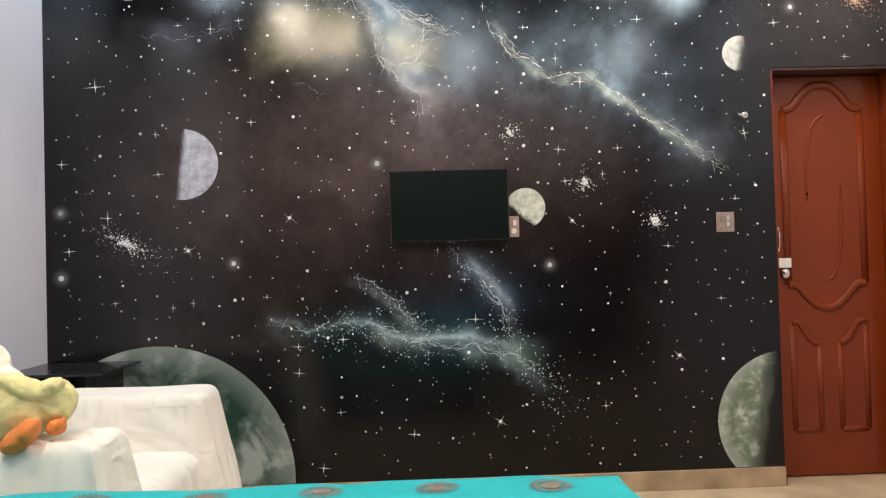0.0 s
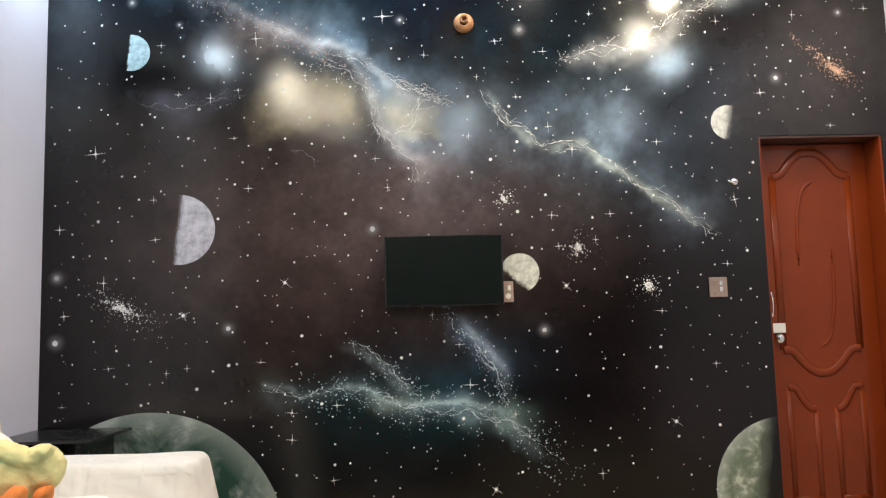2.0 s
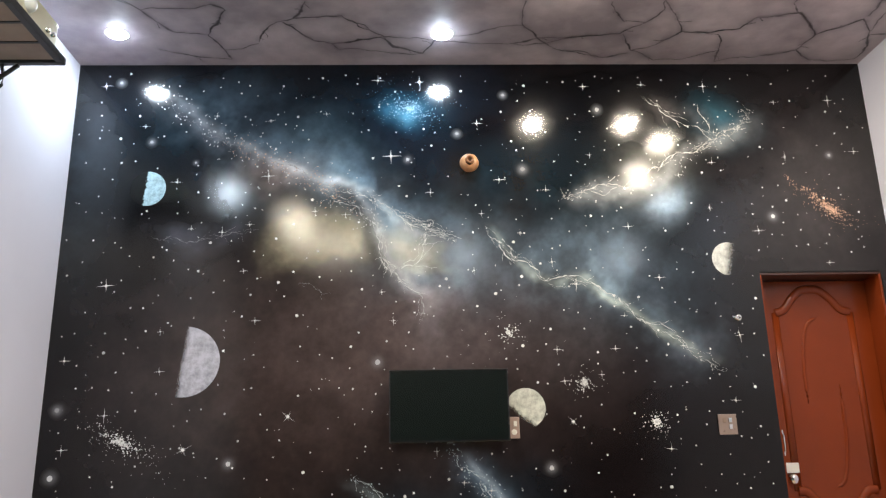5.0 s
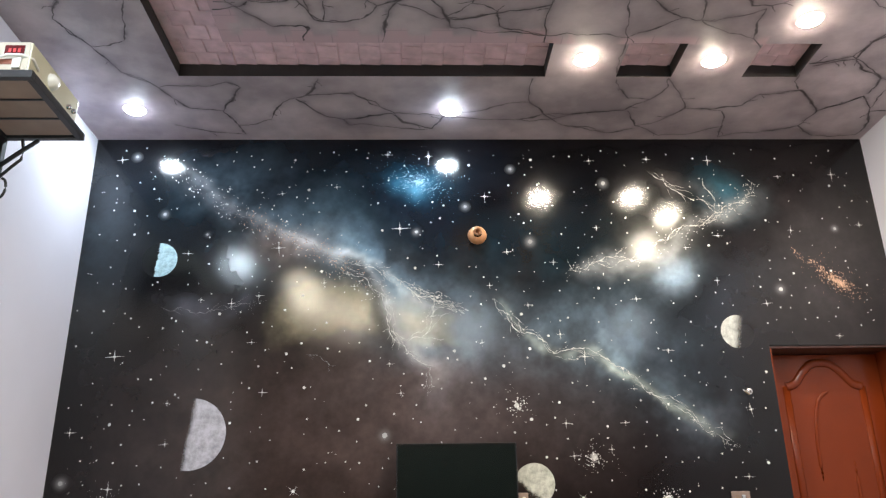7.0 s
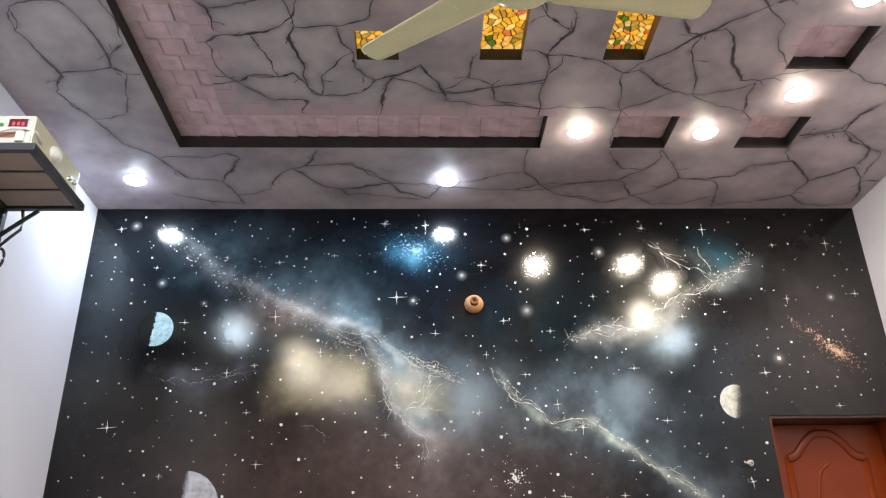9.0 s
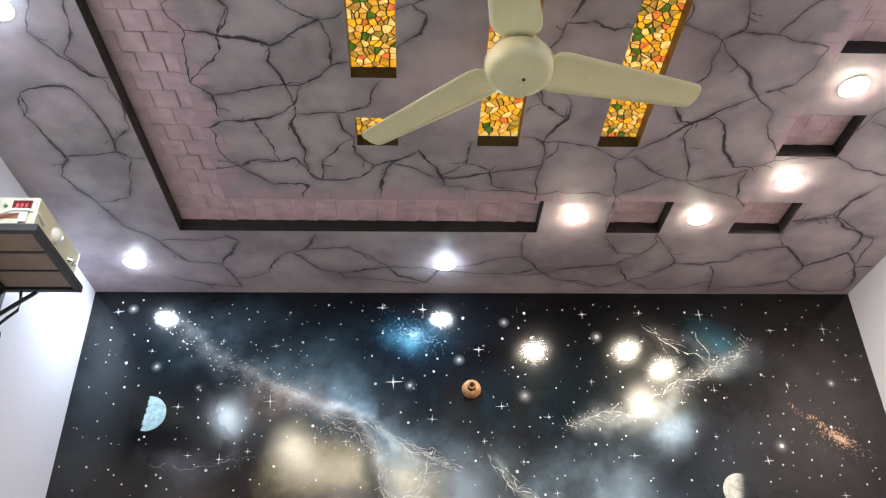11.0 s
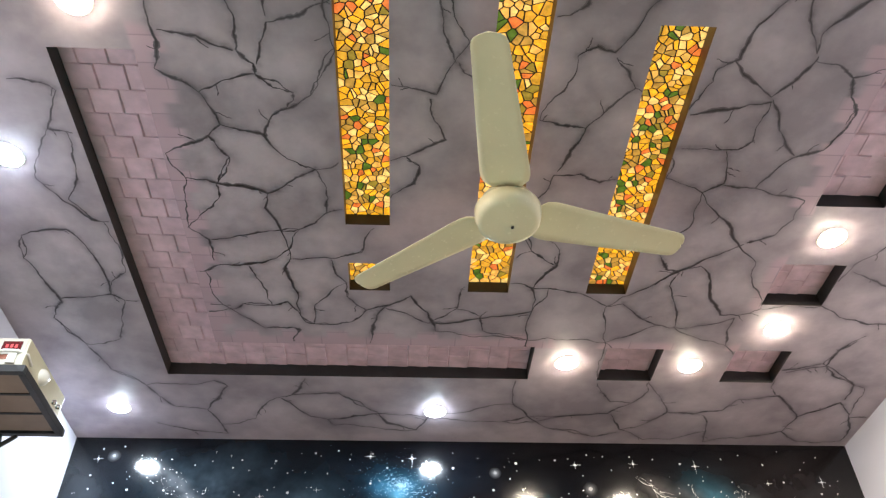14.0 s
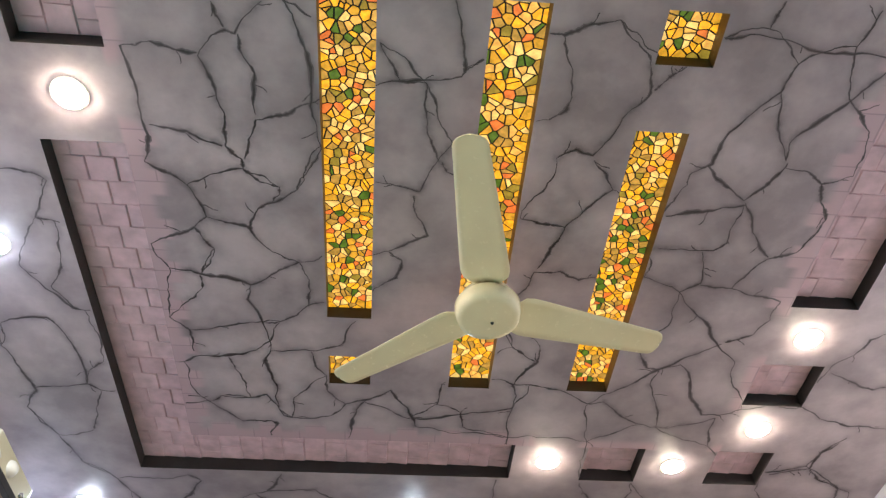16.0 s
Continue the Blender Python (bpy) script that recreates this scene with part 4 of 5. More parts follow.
def sparkle_mesh(name, arms, inner, skew):
    verts, faces = [(0.0, 0.0)], []
    n = len(arms)
    for i, a in enumerate(arms):
        t = 2 * math.pi * i / n + skew
        verts.append((a * math.cos(t), a * math.sin(t)))
        t += math.pi / n
        verts.append((inner * math.cos(t), inner * math.sin(t)))
    m = 2 * n
    for i in range(m):
        faces.append((0, 1 + i, 1 + (i + 1) % m))
    k = len(verts)
    verts += [(inner * 2.4 * math.cos(i * 0.7854), inner * 2.4 * math.sin(i * 0.7854)) for i in range(8)]
    faces.append(tuple(range(k, k + 8)))
    me = bpy.data.meshes.new(name)
    me.from_pydata([(x, -0.0002 * (j >= k), z) for j, (x, z) in enumerate(verts)], [], faces)
    me.materials.append(M_STAR)
    return me


SPARKS = [sparkle_mesh("sparkle", a, 0.055, 0) for a in ((1, 0.62, 0.8, 0.7), (0.9, 0.75, 1.0, 0.55), (0.7, 0.9, 0.7, 1.0))]
BURST = sparkle_mesh("sparkle_burst", (1, 0.35, 0.7, 0.3, 0.9, 0.4, 0.75, 0.45), 0.07, 0.5)
SPARK_UPPER = [(-1.58, 3.17), (-1.35, 2.93), (-0.97, 2.99), (-0.38, 3.0), (-0.68, 2.96), (-0.68, 2.64), (-0.03, 2.75), (-0.1, 3.2), (0.13, 3.19), (0.44, 2.94), (0.18, 2.54), (-0.43, 2.44), (-0.27, 2.42), (-1.07, 2.35), (-0.91, 2.33), (-0.77, 2.37), (-1.48, 2.05), (0.4, 2.11), (-0.08, 2.0), (-1.16, 2.61), (-0.02, 1.85), (-0.72, 1.86), (-0.79, 2.12)]
SPARK_RIGHT = [(1.05, 2.75), (0.55, 2.61), (0.8, 2.55), (0.45, 2.42), (0.65, 2.31), (1.23, 2.34), (0.81, 2.15), (1.37, 2.06), (1.72, 2.7), (1.68, 2.44), (1.53, 2.63), (1.93, 2.31), (2.13, 2.73), (2.29, 2.13), (2.52, 2.76), (2.42, 3.07), (1.04, 3.16), (1.37, 3.17), (1.72, 3.16), (1.75, 2.88), (1.17, 1.86), (0.93, 2.03), (2.11, 3.06), (1.89, 2.91)]
SPARK_LOWER = [(-1.19, 1.81), (-1.65, 1.67), (-1.18, 1.61), (-1.43, 1.4), (-1.62, 1.24), (-0.66, 0.99), (-1.02, 0.97), (-1.4, 0.98), (-1.62, 0.8), (-1.12, 0.95), (-0.29, 0.77), (-0.51, 0.74), (0.19, 1.2), (0.32, 1.05), (0.37, 0.85), (0.13, 0.69), (0.81, 1.69), (1.11, 1.69), (1.76, 1.75), (1.46, 1.7), (1.7, 1.42), (1.03, 1.56), (0.84, 1.53), (1.35, 1.19), (1.05, 0.96), (1.61, 0.92), (0.45, 1.01), (0.59, 0.7), (-0.31, 0.41), (0.05, 0.29), (1.01, 0.4), (-0.4, 0.14), (-0.51, 0.61)]
for n_, (x, z) in enumerate(SPARK_UPPER + SPARK_RIGHT + SPARK_LOWER):
    ob = new("sparkle", SPARKS[n_ % 3])
    ob.parent = wall_mural
    s = 0.024 + 0.018 * rng.random() + (0.022 if (x, z) in ((-0.68, 2.64), (-0.03, 2.75), (-1.48, 2.05), (0.93, 2.03), (0.37, 0.85)) else 0)
    ob.location, ob.scale, ob.rotation_euler = (x, YM - 0.0042, z), (s, 1, s * (0.75 + 0.5 * rng.random())), (0, radians(rng.normal() * 3), 0)
for x, z in [(-0.54, 1.38), (-1.04, 1.23), (0.87, 1.33), (1.39, 0.64), (0.48, 0.34)]:
    ob = new("sparkle_burst", BURST)
    ob.parent = wall_mural
    s = 0.04 + 0.015 * rng.random()
    ob.location, ob.scale, ob.rotation_euler = (x, YM - 0.0042, z), (s, 1, s), (0, rng.random() * 1.5, 0)


# thin forked streaks drawn over the nebulae
def wander(line, rough, n):
    """A line made jagged by halving it again and again."""
    pts = [Vector((x, z)) for x, z in line]
    for k in range(n):
        out = [pts[0]]
        for a, b in zip(pts, pts[1:]):
            d = b - a
            out += [(a + b) / 2 + Vector((-d.y, d.x)) * (rng.random() - 0.5) * rough, b]
        pts = out
    return pts


def ribbon(verts, faces, pts, width, taper=True):
    k = len(verts)
    n = len(pts)
    lift = 0.0006 * rng.random()
    for i, p in enumerate(pts):
        d = (pts[min(i + 1, n - 1)] - pts[max(i - 1, 0)]).normalized()
        f = i / (n - 1)
        w = width * (min(1, 6 * f + 0.15, (1 - f) * 3 + 0.1) if taper else 1) * (0.15 + 1.2 * rng.random() ** 2)
        verts += [(p.x - d.y * w, p.y + d.x * w, lift), (p.x + d.y * w, p.y - d.x * w, lift)]
    for i in range(n - 1):
        faces.append((k + 2 * i, k + 2 * i + 1, k + 2 * i + 3, k + 2 * i + 2))


def streak(key, material, width, strands, branches, spread, label, blen=0.10):
    verts, faces = [], []
    for s in range(strands):
        off = Vector((rng.normal() * spread, rng.normal() * spread)) if s else Vector((0, 0))
        line = STREAKS[key]
        if s:
            a = int(rng.integers(0, max(1, len(line) - 2)))
            line = line[a:a + 3 + int(rng.integers(0, 3))]
        pts = [p + off for p in wander(line, 0.36, 4)]
        ribbon(verts, faces, pts, width * (1 if s == 0 else 0.5))
        for _ in range(branches if s == 0 else max(1, branches // 3)):
            i = int(rng.integers(1, len(pts) - 1))
            d = (pts[min(i + 1, len(pts) - 1)] - pts[i - 1]).normalized()
            t = (rng.random() - 0.5) * 2.4
            e = pts[i] + Vector((d.x * math.cos(t) - d.y * math.sin(t), d.x * math.sin(t) + d.y * math.cos(t))) * blen * (0.3 + rng.random())
            ribbon(verts, faces, wander([pts[i], pts[i].lerp(e, 0.5), e], 0.3, 2), width * 0.4)
    flat_mesh("streak", verts, faces, material, label, YM - 0.0034)


streak("main", M_FILDIM, 0.0013, 5, 10, 0.022, "faint painted streak", 0.05)
streak("core", M_FIL, 0.0020, 5, 14, 0.014, "pale painted lightning streak", 0.05)
streak("bridge", M_FIL, 0.0022, 6, 16, 0.012, "pale painted lightning streak", 0.05)
streak("right", M_FIL, 0.0023, 7, 18, 0.010, "pale painted lightning streak", 0.05)
streak("high", M_FILHOT, 0.0030, 4, 18, 0.007, "white painted lightning streak", 0.06)
streak("fork", M_FILHOT, 0.0026, 2, 5, 0.008, "white painted lightning streak")
streak("spur", M_FILHOT, 0.0022, 1, 6, 0.008, "white painted lightning streak", 0.06)
streak("faint", M_FILDIM, 0.0014, 2, 8, 0.010, "faint painted streak")
streak("dash", M_FILDIM, 0.0016, 1, 3, 0.01, "faint painted streak", 0.04)
streak("loop", M_FIL, 0.0024, 3, 12, 0.012, "pale painted lightning streak")
streak("low", M_FILTEAL, 0.0020, 6, 26, 0.010, "teal painted lightning streak", 0.05)
streak("low_a", M_FILTEAL, 0.0018, 3, 12, 0.007, "teal painted lightning streak", 0.05)
streak("low_b", M_FILTEAL, 0.0018, 3, 14, 0.007, "teal painted lightning streak", 0.05)

# ---- skirting and door ----
skirt = setting("baseboard", boxed(XL, DOOR_L, YM - 0.013, YM - 0.0005, ZF, 0.067, bevel=0.002, seg=1), plain("beige_skirting_tile", (0.37, 0.26, 0.16), 0.3, var=0.32, scale=7), "beige veined stone skirting tile", "skirting")
setting("door_threshold", boxed(DOOR_L, DOOR_R, YM, YM + 0.22, ZF - 0.12, ZF), M_FLOOR, "beige marble threshold", "threshold")
LEAF_Y = YM + 0.145
M_FRAME = plain("dark_brown_frame_gloss", (0.045, 0.016, 0.010), 0.3, var=0.15)
door_frame = setting("door_frame", boxed(DOOR_L, DOOR_R, LEAF_Y - 0.14, LEAF_Y + 0.05, DOOR_T - 0.012, DOOR_T - 0.001), M_FRAME, "dark brown painted door lining", "door frame")
part("jamb", boxed(DOOR_R - 0.012, DOOR_R - 0.001, LEAF_Y - 0.14, LEAF_Y + 0.05, ZF, DOOR_T - 0.0125), M_DOOR, door_frame)
part("jamb", boxed(DOOR_L + 0.001, DOOR_L + 0.012, LEAF_Y - 0.14, LEAF_Y + 0.05, ZF, DOOR_T - 0.0125), M_DOOR, door_frame)
door = thing("door_1", (DOOR_L + 0.014, LEAF_Y, ZF + 0.006), "closed glossy red-brown door with moulded shaped panels", "door")
door["kind"] = "structure"
LW, LH = DOOR_R - DOOR_L - 0.028, DOOR_T - ZF - 0.022
part("leaf", boxed(0, LW, 0, 0.04, 0, LH, bevel=0.003), M_DOOR, door)


def moulding(points, r, name="moulding", sq=0.6, fade=False):
    """A half-round raised bead along a line on the leaf (x, z)."""
    bm = tube([(x, 0, z) for x, z in points], r, 8)
    bm.verts.ensure_lookup_table()
    if fade:
        for i, (x, z) in enumerate(points):
            k = min(1.0, 0.15 + 0.28 * min(i, len(points) - 1 - i))
            for v in bm.verts[8 * i:8 * i + 8]:
                v.co = Vector((x, 0, z)) + (v.co - Vector((x, 0, z))) * k
    for v in bm.verts:
        v.co.y = v.co.y * sq
    return part(name, bm, M_DOOR, door, smooth=True)


def spline(pts, n=8, closed=False):
    out = []
    P = [Vector((*p, 0)) for p in pts]
    N = len(P)
    for i in range(N if closed else N - 1):
        p0, p1, p2, p3 = (P[(i + k) % N] if closed else P[min(max(i + k, 0), N - 1)] for k in (-1, 0, 1, 2))
        for j in range(n):
            t = j / n
            q = 0.5 * ((2 * p1) + (p2 - p0) * t + (2 * p0 - 5 * p1 + 4 * p2 - p3) * t * t + (3 * p1 - p0 - 3 * p2 + p3) * t ** 3)
            out.append((q.x, q.y))
    out.append((P[0].x, P[0].y) if closed else (P[-1].x, P[-1].y))
    return out


mid = LW / 2
a, b_ = mid - 0.205, mid + 0.205
zs = 0.03   # heights below are over the floor of the room
top_curve = spline([(a, 1.885 + zs), (a + 0.05, 1.90 + zs), (a + 0.10, 1.96 + zs), (mid - 0.05, 2.005 + zs), (mid, 2.012 + zs), (mid + 0.05, 2.005 + zs), (b_ - 0.10, 1.96 + zs), (b_ - 0.05, 1.90 + zs), (b_, 1.885 + zs)])
low_curve = spline([(b_, 0.965 + zs), (b_ - 0.05, 0.958 + zs), (b_ - 0.11, 0.89 + zs), (mid + 0.035, 0.848 + zs), (mid - 0.035, 0.848 + zs), (a + 0.11, 0.89 + zs), (a + 0.05, 0.958 + zs), (a, 0.965 + zs)])
moulding(top_curve, 0.023, sq=0.5)
moulding(low_curve, 0.023, sq=0.5)
moulding([(a, 0.965 + zs), (a, 1.885 + zs)], 0.020, sq=0.22)
moulding([(b_, 0.965 + zs), (b_, 1.885 + zs)], 0.020, sq=0.22)
moulding(spline([(mid + 0.02, 1.86 + zs), (mid - 0.05, 1.80 + zs), (mid - 0.085, 1.62 + zs), (mid - 0.09, 1.40 + zs)]), 0.010, fade=True)
moulding(spline([(mid + 0.09, 1.50 + zs), (mid + 0.085, 1.22 + zs), (mid + 0.05, 1.03 + zs), (mid + 0.0, 0.98 + zs)]), 0.010, fade=True)
for s in (-1, 1):
    x0, x1 = mid + s * 0.055, mid + s * 0.195
    moulding([(x0, 0.205 + zs), (x1, 0.205 + zs)], 0.014, sq=0.45)
    for xv, zv in ((x0, 0.66), (x1, 0.77)):
        moulding([(xv, 0.205 + zs), (xv, zv + zs)], 0.015, sq=0.18)
    moulding(spline([(x1, 0.77 + zs), (x1 - s * 0.04, 0.765 + zs), (x0 + s * 0.06, 0.70 + zs), (x0 + s * 0.03, 0.665 + zs), (x0, 0.66 + zs)]), 0.019, sq=0.5)
lock = part("lock", boxed(0.045, 0.115, -0.03, 0.0, 1.085, 1.135, bevel=0.004), M_WHITE, door, "white rim lock body")
part("keyhole", lathe([(0, 0.03), (0.02, 0.03), (0.026, 0.02), (0.026, 0.0)], 20, pose(0.085, 0, 1.055, 90)), M_CHROME, lock, "chrome lock cylinder", True)
handle = part("latch", boxed(0.045, 0.062, -0.016, 0.0, 1.17, 1.30, bevel=0.004), M_CHROME, door, "chrome latch plate")
part("bolt", tube([(0.054, -0.028, 1.19), (0.054, -0.028, 1.28)], 0.007), M_CHROME, handle, smooth=True)

# ---- things on the mural wall ----
tv = thing("television", (0.253, YM, 1.415), "switched-off black flat television mounted on the mural wall", "television")
part("cabinet", boxed(-0.294, 0.294, -0.070, -0.030, -0.176, 0.176, bevel=0.006), M_CASE, tv)
part("rear_housing", boxed(-0.20, 0.20, -0.032, -0.010, -0.13, 0.12, bevel=0.008), M_CASE, tv)
part("wall_bracket", boxed(-0.10, 0.10, -0.012, -0.002, -0.08, 0.08), M_STEEL, tv)
part("screen", boxed(-0.284, 0.284, -0.0725, -0.0695, -0.160, 0.166), M_SCREEN, tv, "dark glossy screen")
bez = part("bezel_edge", boxed(-0.294, 0.294, -0.0715, -0.0702, 0.1735, 0.1765), M_STEEL, tv)
part("sensor", boxed(-0.014, 0.014, -0.073, -0.060, -0.184, -0.174, bevel=0.003), M_STEEL, tv)

sock = thing("wall_socket", (0.553, YM, 1.306), "pinkish white wall socket plate beside the television", "socket")
part("plate", boxed(-0.045, 0.047, -0.012, -0.004, -0.052, 0.052, bevel=0.003), plain("pinkish_plastic", (0.36, 0.26, 0.22), 0.35, var=0.06), sock)
part("switch", boxed(0.018, 0.034, -0.016, -0.011, 0.006, 0.032, bevel=0.002), M_WHITE, sock, "white rocker")
part("outlet", lathe([(0, 0.012), (0.012, 0.012), (0.014, 0.010), (0.014, 0.0)], 16, pose(0.02, -0.002, -0.022, 90)), M_WHITE, sock)

sw = thing("switch_plate", (1.643, YM, 1.302), "square pinkish metal switch plate with small switches", "light switch")
part("plate", boxed(-0.046, 0.046, -0.012, -0.004, -0.050, 0.050, bevel=0.003), plain("pink_grey_plate", (0.27, 0.20, 0.17), 0.3, metal=0.2, var=0.08), sw)
for dx, dz in ((-0.016, 0.02), (0.012, 0.02), (0.012, -0.012)):
    part("switch", boxed(dx - 0.009, dx + 0.009, -0.016, -0.011, dz - 0.012, dz + 0.012, bevel=0.002), M_PLY if dx < 0 else M_CHROME, sw)

hook = thing("wall_hook", (1.749, YM, 1.842), "small chrome hook screwed to the mural wall", "hook")
part("base", lathe([(0, 0.010), (0.014, 0.010), (0.018, 0.005), (0.018, 0.003)], 20, pose(0.015, 0, 0, 90)), M_CHROME, hook, smooth=True)
part("arm", tube([(0.015, -0.008, 0), (0.010, -0.03, -0.006), (-0.006, -0.042, -0.012), (-0.022, -0.040, -0.006), (-0.030, -0.034, 0.006)], 0.006), M_CHROME, hook, smooth=True)

rose = thing("ceiling_rose", (0.392, YM, 2.705), "round turned wooden lamp holder base on the mural wall", "lamp holder")
part("body", lathe([(0.050, 0.003), (0.052, 0.010), (0.049, 0.022), (0.040, 0.034), (0.028, 0.040), (0.022, 0.040)], 40, pose(0, 0, 0, 90)), M_CLAY, rose, smooth=True)
part("collar", lathe([(0.022, 0.038), (0.024, 0.046), (0.022, 0.052), (0.014, 0.053), (0.011, 0.046), (0.011, 0.030), (0, 0.030)], 32, pose(0, 0, 0.008, 90)), plain("dark_wood", (0.20, 0.085, 0.035), 0.35, var=0.2), rose, smooth=True)

# ---- ceiling: mauve bricks in the recesses, stained glass, fan ----
backing = bmesh.new()
brick = bmesh.new()
for x0, x1, y0, y1 in pink_rects:
    box(backing, x0 - 0.001, x1 + 0.001, y0 - 0.001, y1 + 0.001, ZC + SLOT_UP, ZC + SLOT_UP + 0.028)
part("recess_backing", backing, plain("mauve_backing", (0.50, 0.37, 0.42), 0.5, var=0.1), ceiling, "mauve painted recess top")


def tilted_brick(bm, cx, cy, w, h):
    """One brick of the weave: proud on one edge, sunk on the other."""
    lift = 0.004 + 0.003 * rng.random()
    tilt = 0.0025 + 0.002 * (rng.random() - 0.5)
    vs = []
    for sx, sy in ((-1, -1), (1, -1), (1, 1), (-1, 1)):
        vs.append(bm.verts.new((cx + sx * w / 2, cy + sy * h / 2, ZC + SLOT_UP - 0.0005)))
    lo = []
    for sx, sy in ((-1, -1), (1, -1), (1, 1), (-1, 1)):
        lo.append(bm.verts.new((cx + sx * (w / 2 - 0.004), cy + sy * (h / 2 - 0.004), ZC + SLOT_UP - lift - sx * tilt)))
    bm.faces.new(lo)
    for i in range(4):
        j = (i + 1) % 4
        bm.faces.new((vs[i], vs[j], lo[j], lo[i]))


for x0, x1, y0, y1 in pink_rects:
    lx, ly = x1 - x0, y1 - y0
    along_y = ly > lx
    rows = max(2, int(round((ly if along_y else lx) / 0.105)))
    step = (ly if along_y else lx) / rows
    across = lx if along_y else ly
    for i in range(rows):
        c = (i + 0.5) * step
        first = 0.10 if i % 2 else 0.055
        k = 0.0
        while k < across - 0.002:
            w = min(first if k == 0 else 0.105, across - k)
            if w > 0.012:
                u = k + w / 2
                if along_y:
                    tilted_brick(brick, x0 + u, y0 + c, w, step)
                else:
                    tilted_brick(brick, x0 + c, y1 - u, step, w)
            k += w
mp_, ntp, bp_ = mat_new("mauve_brick_faces")
geo = ntp.nodes.new("ShaderNodeNewGeometry")
rp = ntp.nodes.new("ShaderNodeValToRGB")
rp.color_ramp.elements[0].color, rp.color_ramp.elements[1].color = (0.61, 0.425, 0.485, 1), (0.67, 0.478, 0.535, 1)
ntp.links.new(geo.outputs["Random Per Island"], rp.inputs["Fac"])
nz = nd(ntp, "ShaderNodeTexNoise", Scale=14.0, Detail=5.0)
tcx = ntp.nodes.new("ShaderNodeTexCoord")
ntp.links.new(tcx.outputs["Object"], nz.inputs["Vector"])
mrx = nd(ntp, "ShaderNodeMapRange", From_Min=0.3, From_Max=0.7, To_Min=0.8, To_Max=1.15)
ntp.links.new(nz.outputs["Fac"], mrx.inputs["Value"])
scx = ntp.nodes.new("ShaderNodeVectorMath"); scx.operation = "SCALE"
ntp.links.new(rp.outputs["Color"], scx.inputs[0]); ntp.links.new(mrx.outputs["Result"], scx.inputs["Scale"])
ntp.links.new(scx.outputs[0], bp_.inputs["Base Color"])
bp_.inputs["Roughness"].default_value = 0.4
part("mauve_bricks", brick, mp_, ceiling, "mauve woven brick relief")


def backlit_glass():
    """Lit coloured glass: yellow, amber, orange and green, a tone for each piece."""
    m, nt, b = mat_new("backlit_stained_glass")
    L = nt.links.new
    oi = nt.nodes.new("ShaderNodeObjectInfo")
    ramp = nt.nodes.new("ShaderNodeValToRGB")
    cr = ramp.color_ramp
    cr.interpolation = "CONSTANT"
    tones = ((0.0, (1.0, 0.47, 0.025)), (0.24, (1.0, 0.66, 0.20)), (0.38, (0.50, 0.27, 0.05)), (0.54, (0.90, 0.48, 0.10)), (0.66, (0.72, 0.35, 0.03)),
             (0.78, (0.80, 0.19, 0.04)), (0.86, (0.085, 0.15, 0.018)), (0.95, (0.32, 0.22, 0.03)))
    cr.elements[0].position, cr.elements[0].color = tones[0][0], (*tones[0][1], 1)
    cr.elements[1].position, cr.elements[1].color = tones[1][0], (*tones[1][1], 1)
    for p, c in tones[2:]:
        e = cr.elements.new(p)
        e.color = (*c, 1)
    L(oi.outputs["Random"], ramp.inputs["Fac"])
    tc = nt.nodes.new("ShaderNodeTexCoord")
    n = nd(nt, "ShaderNodeTexNoise", Scale=38.0, Detail=3.0)
    L(tc.outputs["Object"], n.inputs["Vector"])
    mr = nd(nt, "ShaderNodeMapRange", From_Min=0.3, From_Max=0.7, To_Min=0.65, To_Max=1.25)
    L(n.outputs["Fac"], mr.inputs["Value"])
    s = nt.nodes.new("ShaderNodeVectorMath"); s.operation = "SCALE"
    L(ramp.outputs["Color"], s.inputs[0]); L(mr.outputs["Result"], s.inputs["Scale"])
    L(s.outputs[0], b.inputs["Emission Color"])
    L(s.outputs[0], b.inputs["Base Color"])
    b.inputs["Emission Strength"].default_value = GLASS_GLOW
    b.inputs["Roughness"].default_value = 0.2
    return m


GLASS_GLOW = 0.51
M_GLASS = backlit_glass()


def cut(poly, px, py, nx_, ny_):
    """The part of a polygon on the near side of a line."""
    out = []
    for (ax, ay), (bx, by) in zip(poly, poly[1:] + poly[:1]):
        da, db = (ax - px) * nx_ + (ay - py) * ny_, (bx - px) * nx_ + (by - py) * ny_
        if da <= 0:
            out.append((ax, ay))
        if (da < 0 < db) or (db < 0 < da):
            t = da / (da - db)
            out.append((ax + (bx - ax) * t, ay + (by - ay) * t))
    return out


